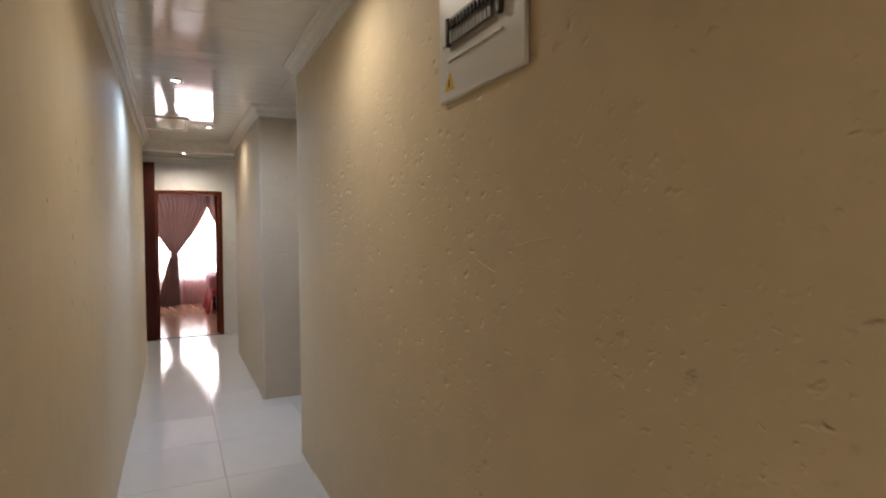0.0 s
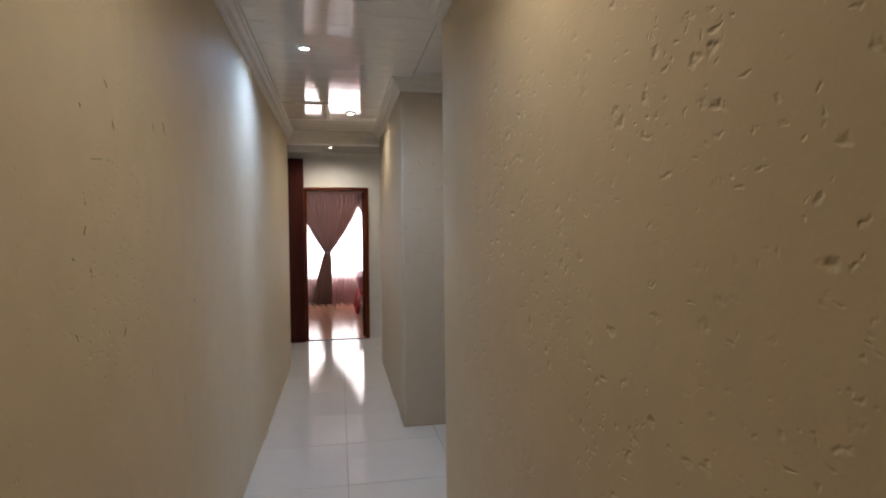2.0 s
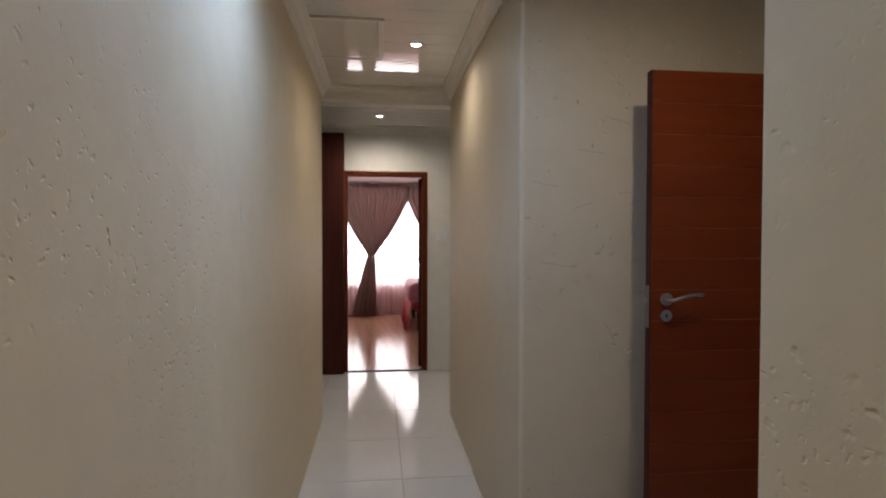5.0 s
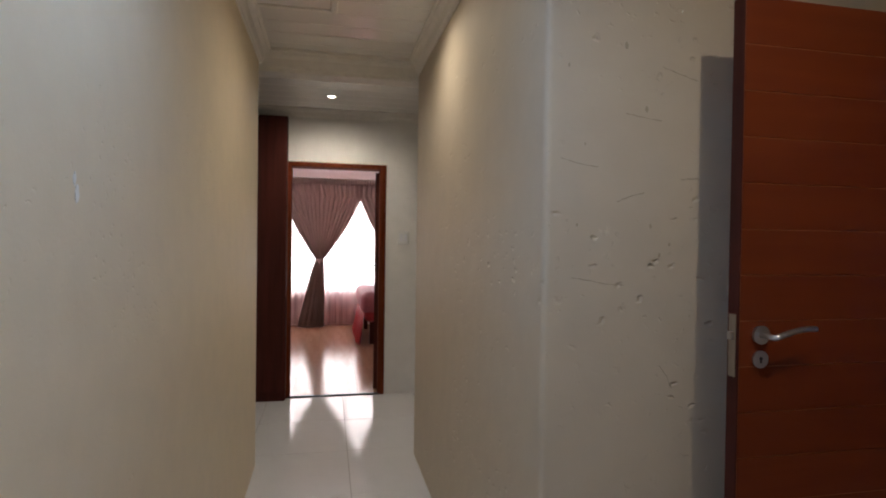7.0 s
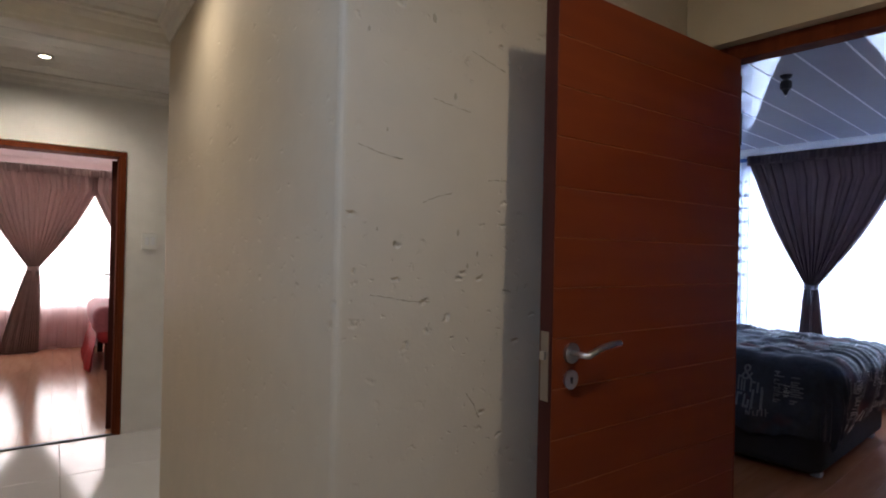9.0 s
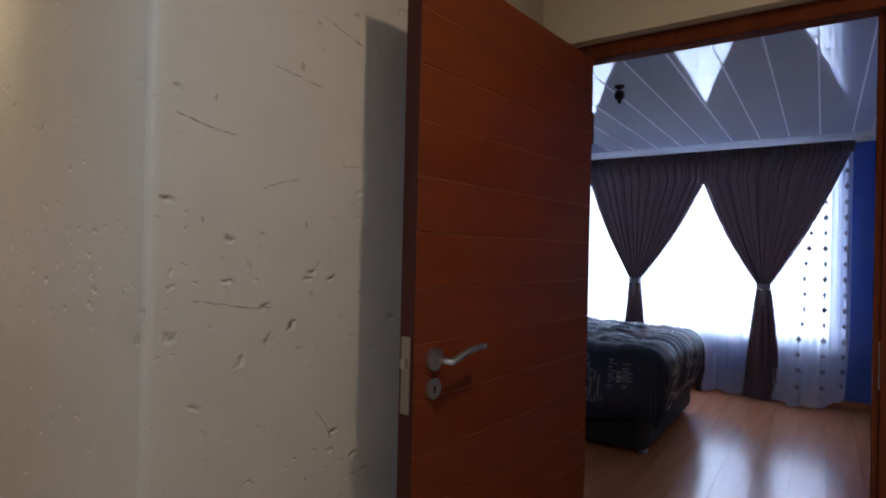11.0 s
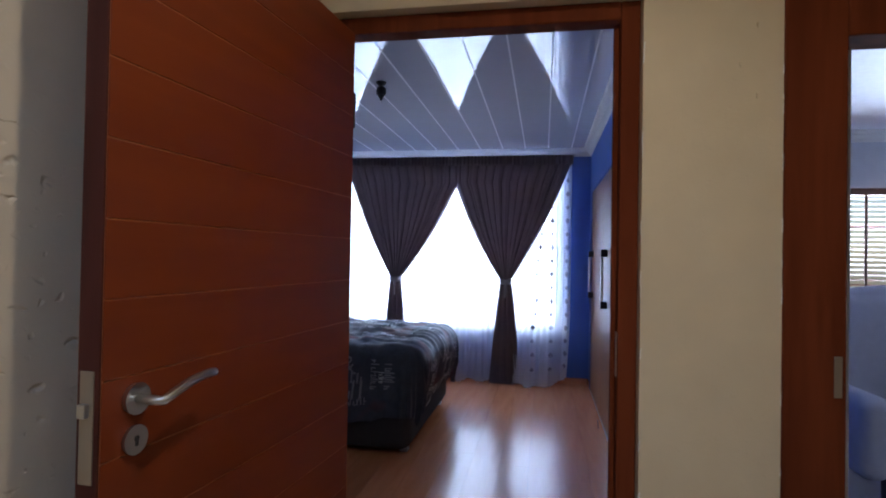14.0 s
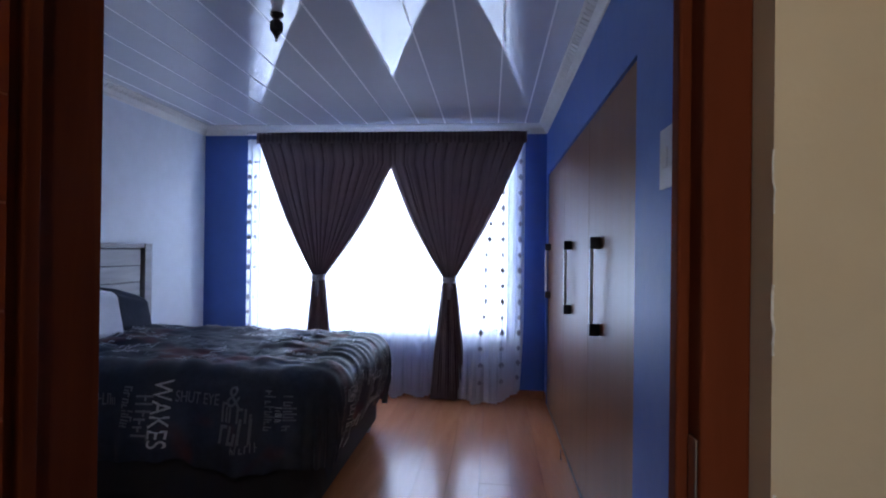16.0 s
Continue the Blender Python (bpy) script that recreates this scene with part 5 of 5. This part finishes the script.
# ---- pieces of the floors ----
def tile_mesh(w, d, t, bev, material, name):
    me = bpy.data.meshes.new(name)
    bm = bmesh.new()
    z0, z1 = -t, 0.0
    low = [bm.verts.new(p) for p in ((0, 0, z0), (w, 0, z0), (w, d, z0), (0, d, z0))]
    mid = [bm.verts.new(p) for p in ((0, 0, z1 - bev), (w, 0, z1 - bev), (w, d, z1 - bev), (0, d, z1 - bev))]
    top = [bm.verts.new(p) for p in ((bev, bev, z1), (w - bev, bev, z1), (w - bev, d - bev, z1), (bev, d - bev, z1))]
    for i in range(4):
        j = (i + 1) % 4
        bm.faces.new((low[i], low[j], mid[j], mid[i]))
        bm.faces.new((mid[i], mid[j], top[j], top[i]))
    bm.faces.new(top)
    bm.to_mesh(me)
    bm.free()
    me.materials.append(material)
    return me


TS, GAP = 0.635, 0.003
cache = {}
rng = random.Random(7)
for i in range(-4, 5):
    for j in range(-16, 4):
        x0, y0 = 0.56 + i * TS, 7.09 + j * TS
        a, b = max(x0, -1.45) + GAP / 2, min(x0 + TS, 2.45) - GAP / 2
        c, d = max(y0, -2.6) + GAP / 2, min(y0 + TS, 8.40) - GAP / 2
        if b - a < 0.03 or d - c < 0.03 or b < -0.02 and y0 < 6.3 or a > 1.08 and d < 2.0:
            continue
        key = (round(b - a, 3), round(d - c, 3))
        if key not in cache:
            cache[key] = tile_mesh(*key, 0.008, 0.0015, TILE, "tile")
        ob = new("tile", cache[key])
        ob.parent = floor
        ob.matrix_basis = pose(a, c, rng.uniform(-0.0004, 0.0004), rng.uniform(-0.03, 0.03), rng.uniform(-0.03, 0.03), 0)


def planks(parent, m, x0, x1, y0, y1, along, w, length, material):
    """Laminate boards laid in staggered rows."""
    cache2 = {}
    lo, hi = (y0, y1) if along == "x" else (x0, x1)
    s0, s1 = (x0, x1) if along == "x" else (y0, y1)
    r, p = 0, lo
    while p < hi - 0.01:
        q = min(p + w, hi)
        s = s0 - (r * 0.43 % 1) * length
        while s < s1:
            a, b = max(s, s0), min(s + length, s1)
            if b - a > 0.03:
                dims = (b - a, q - p) if along == "x" else (q - p, b - a)
                key = (round(dims[0], 3), round(dims[1], 3))
                if key not in cache2:
                    cache2[key] = tile_mesh(key[0] - 0.0006, key[1] - 0.0006, 0.008, 0.0008, material, "plank")
                ob = new("plank", cache2[key])
                ob.parent = parent
                ob.matrix_basis = pose(*((a, p) if along == "x" else (p, a)), 0.004)
            s += length
        p = q
        r += 1


planks(bedroom_floor, BED, 0.012, 4.75, -0.315, 3.07, "x", 0.192, 1.28, LAMINATE)
planks(pink_floor, None, -1.6, 3.4, 8.44, 12.6, "y", 0.192, 1.28, LAMINATE_FAR)
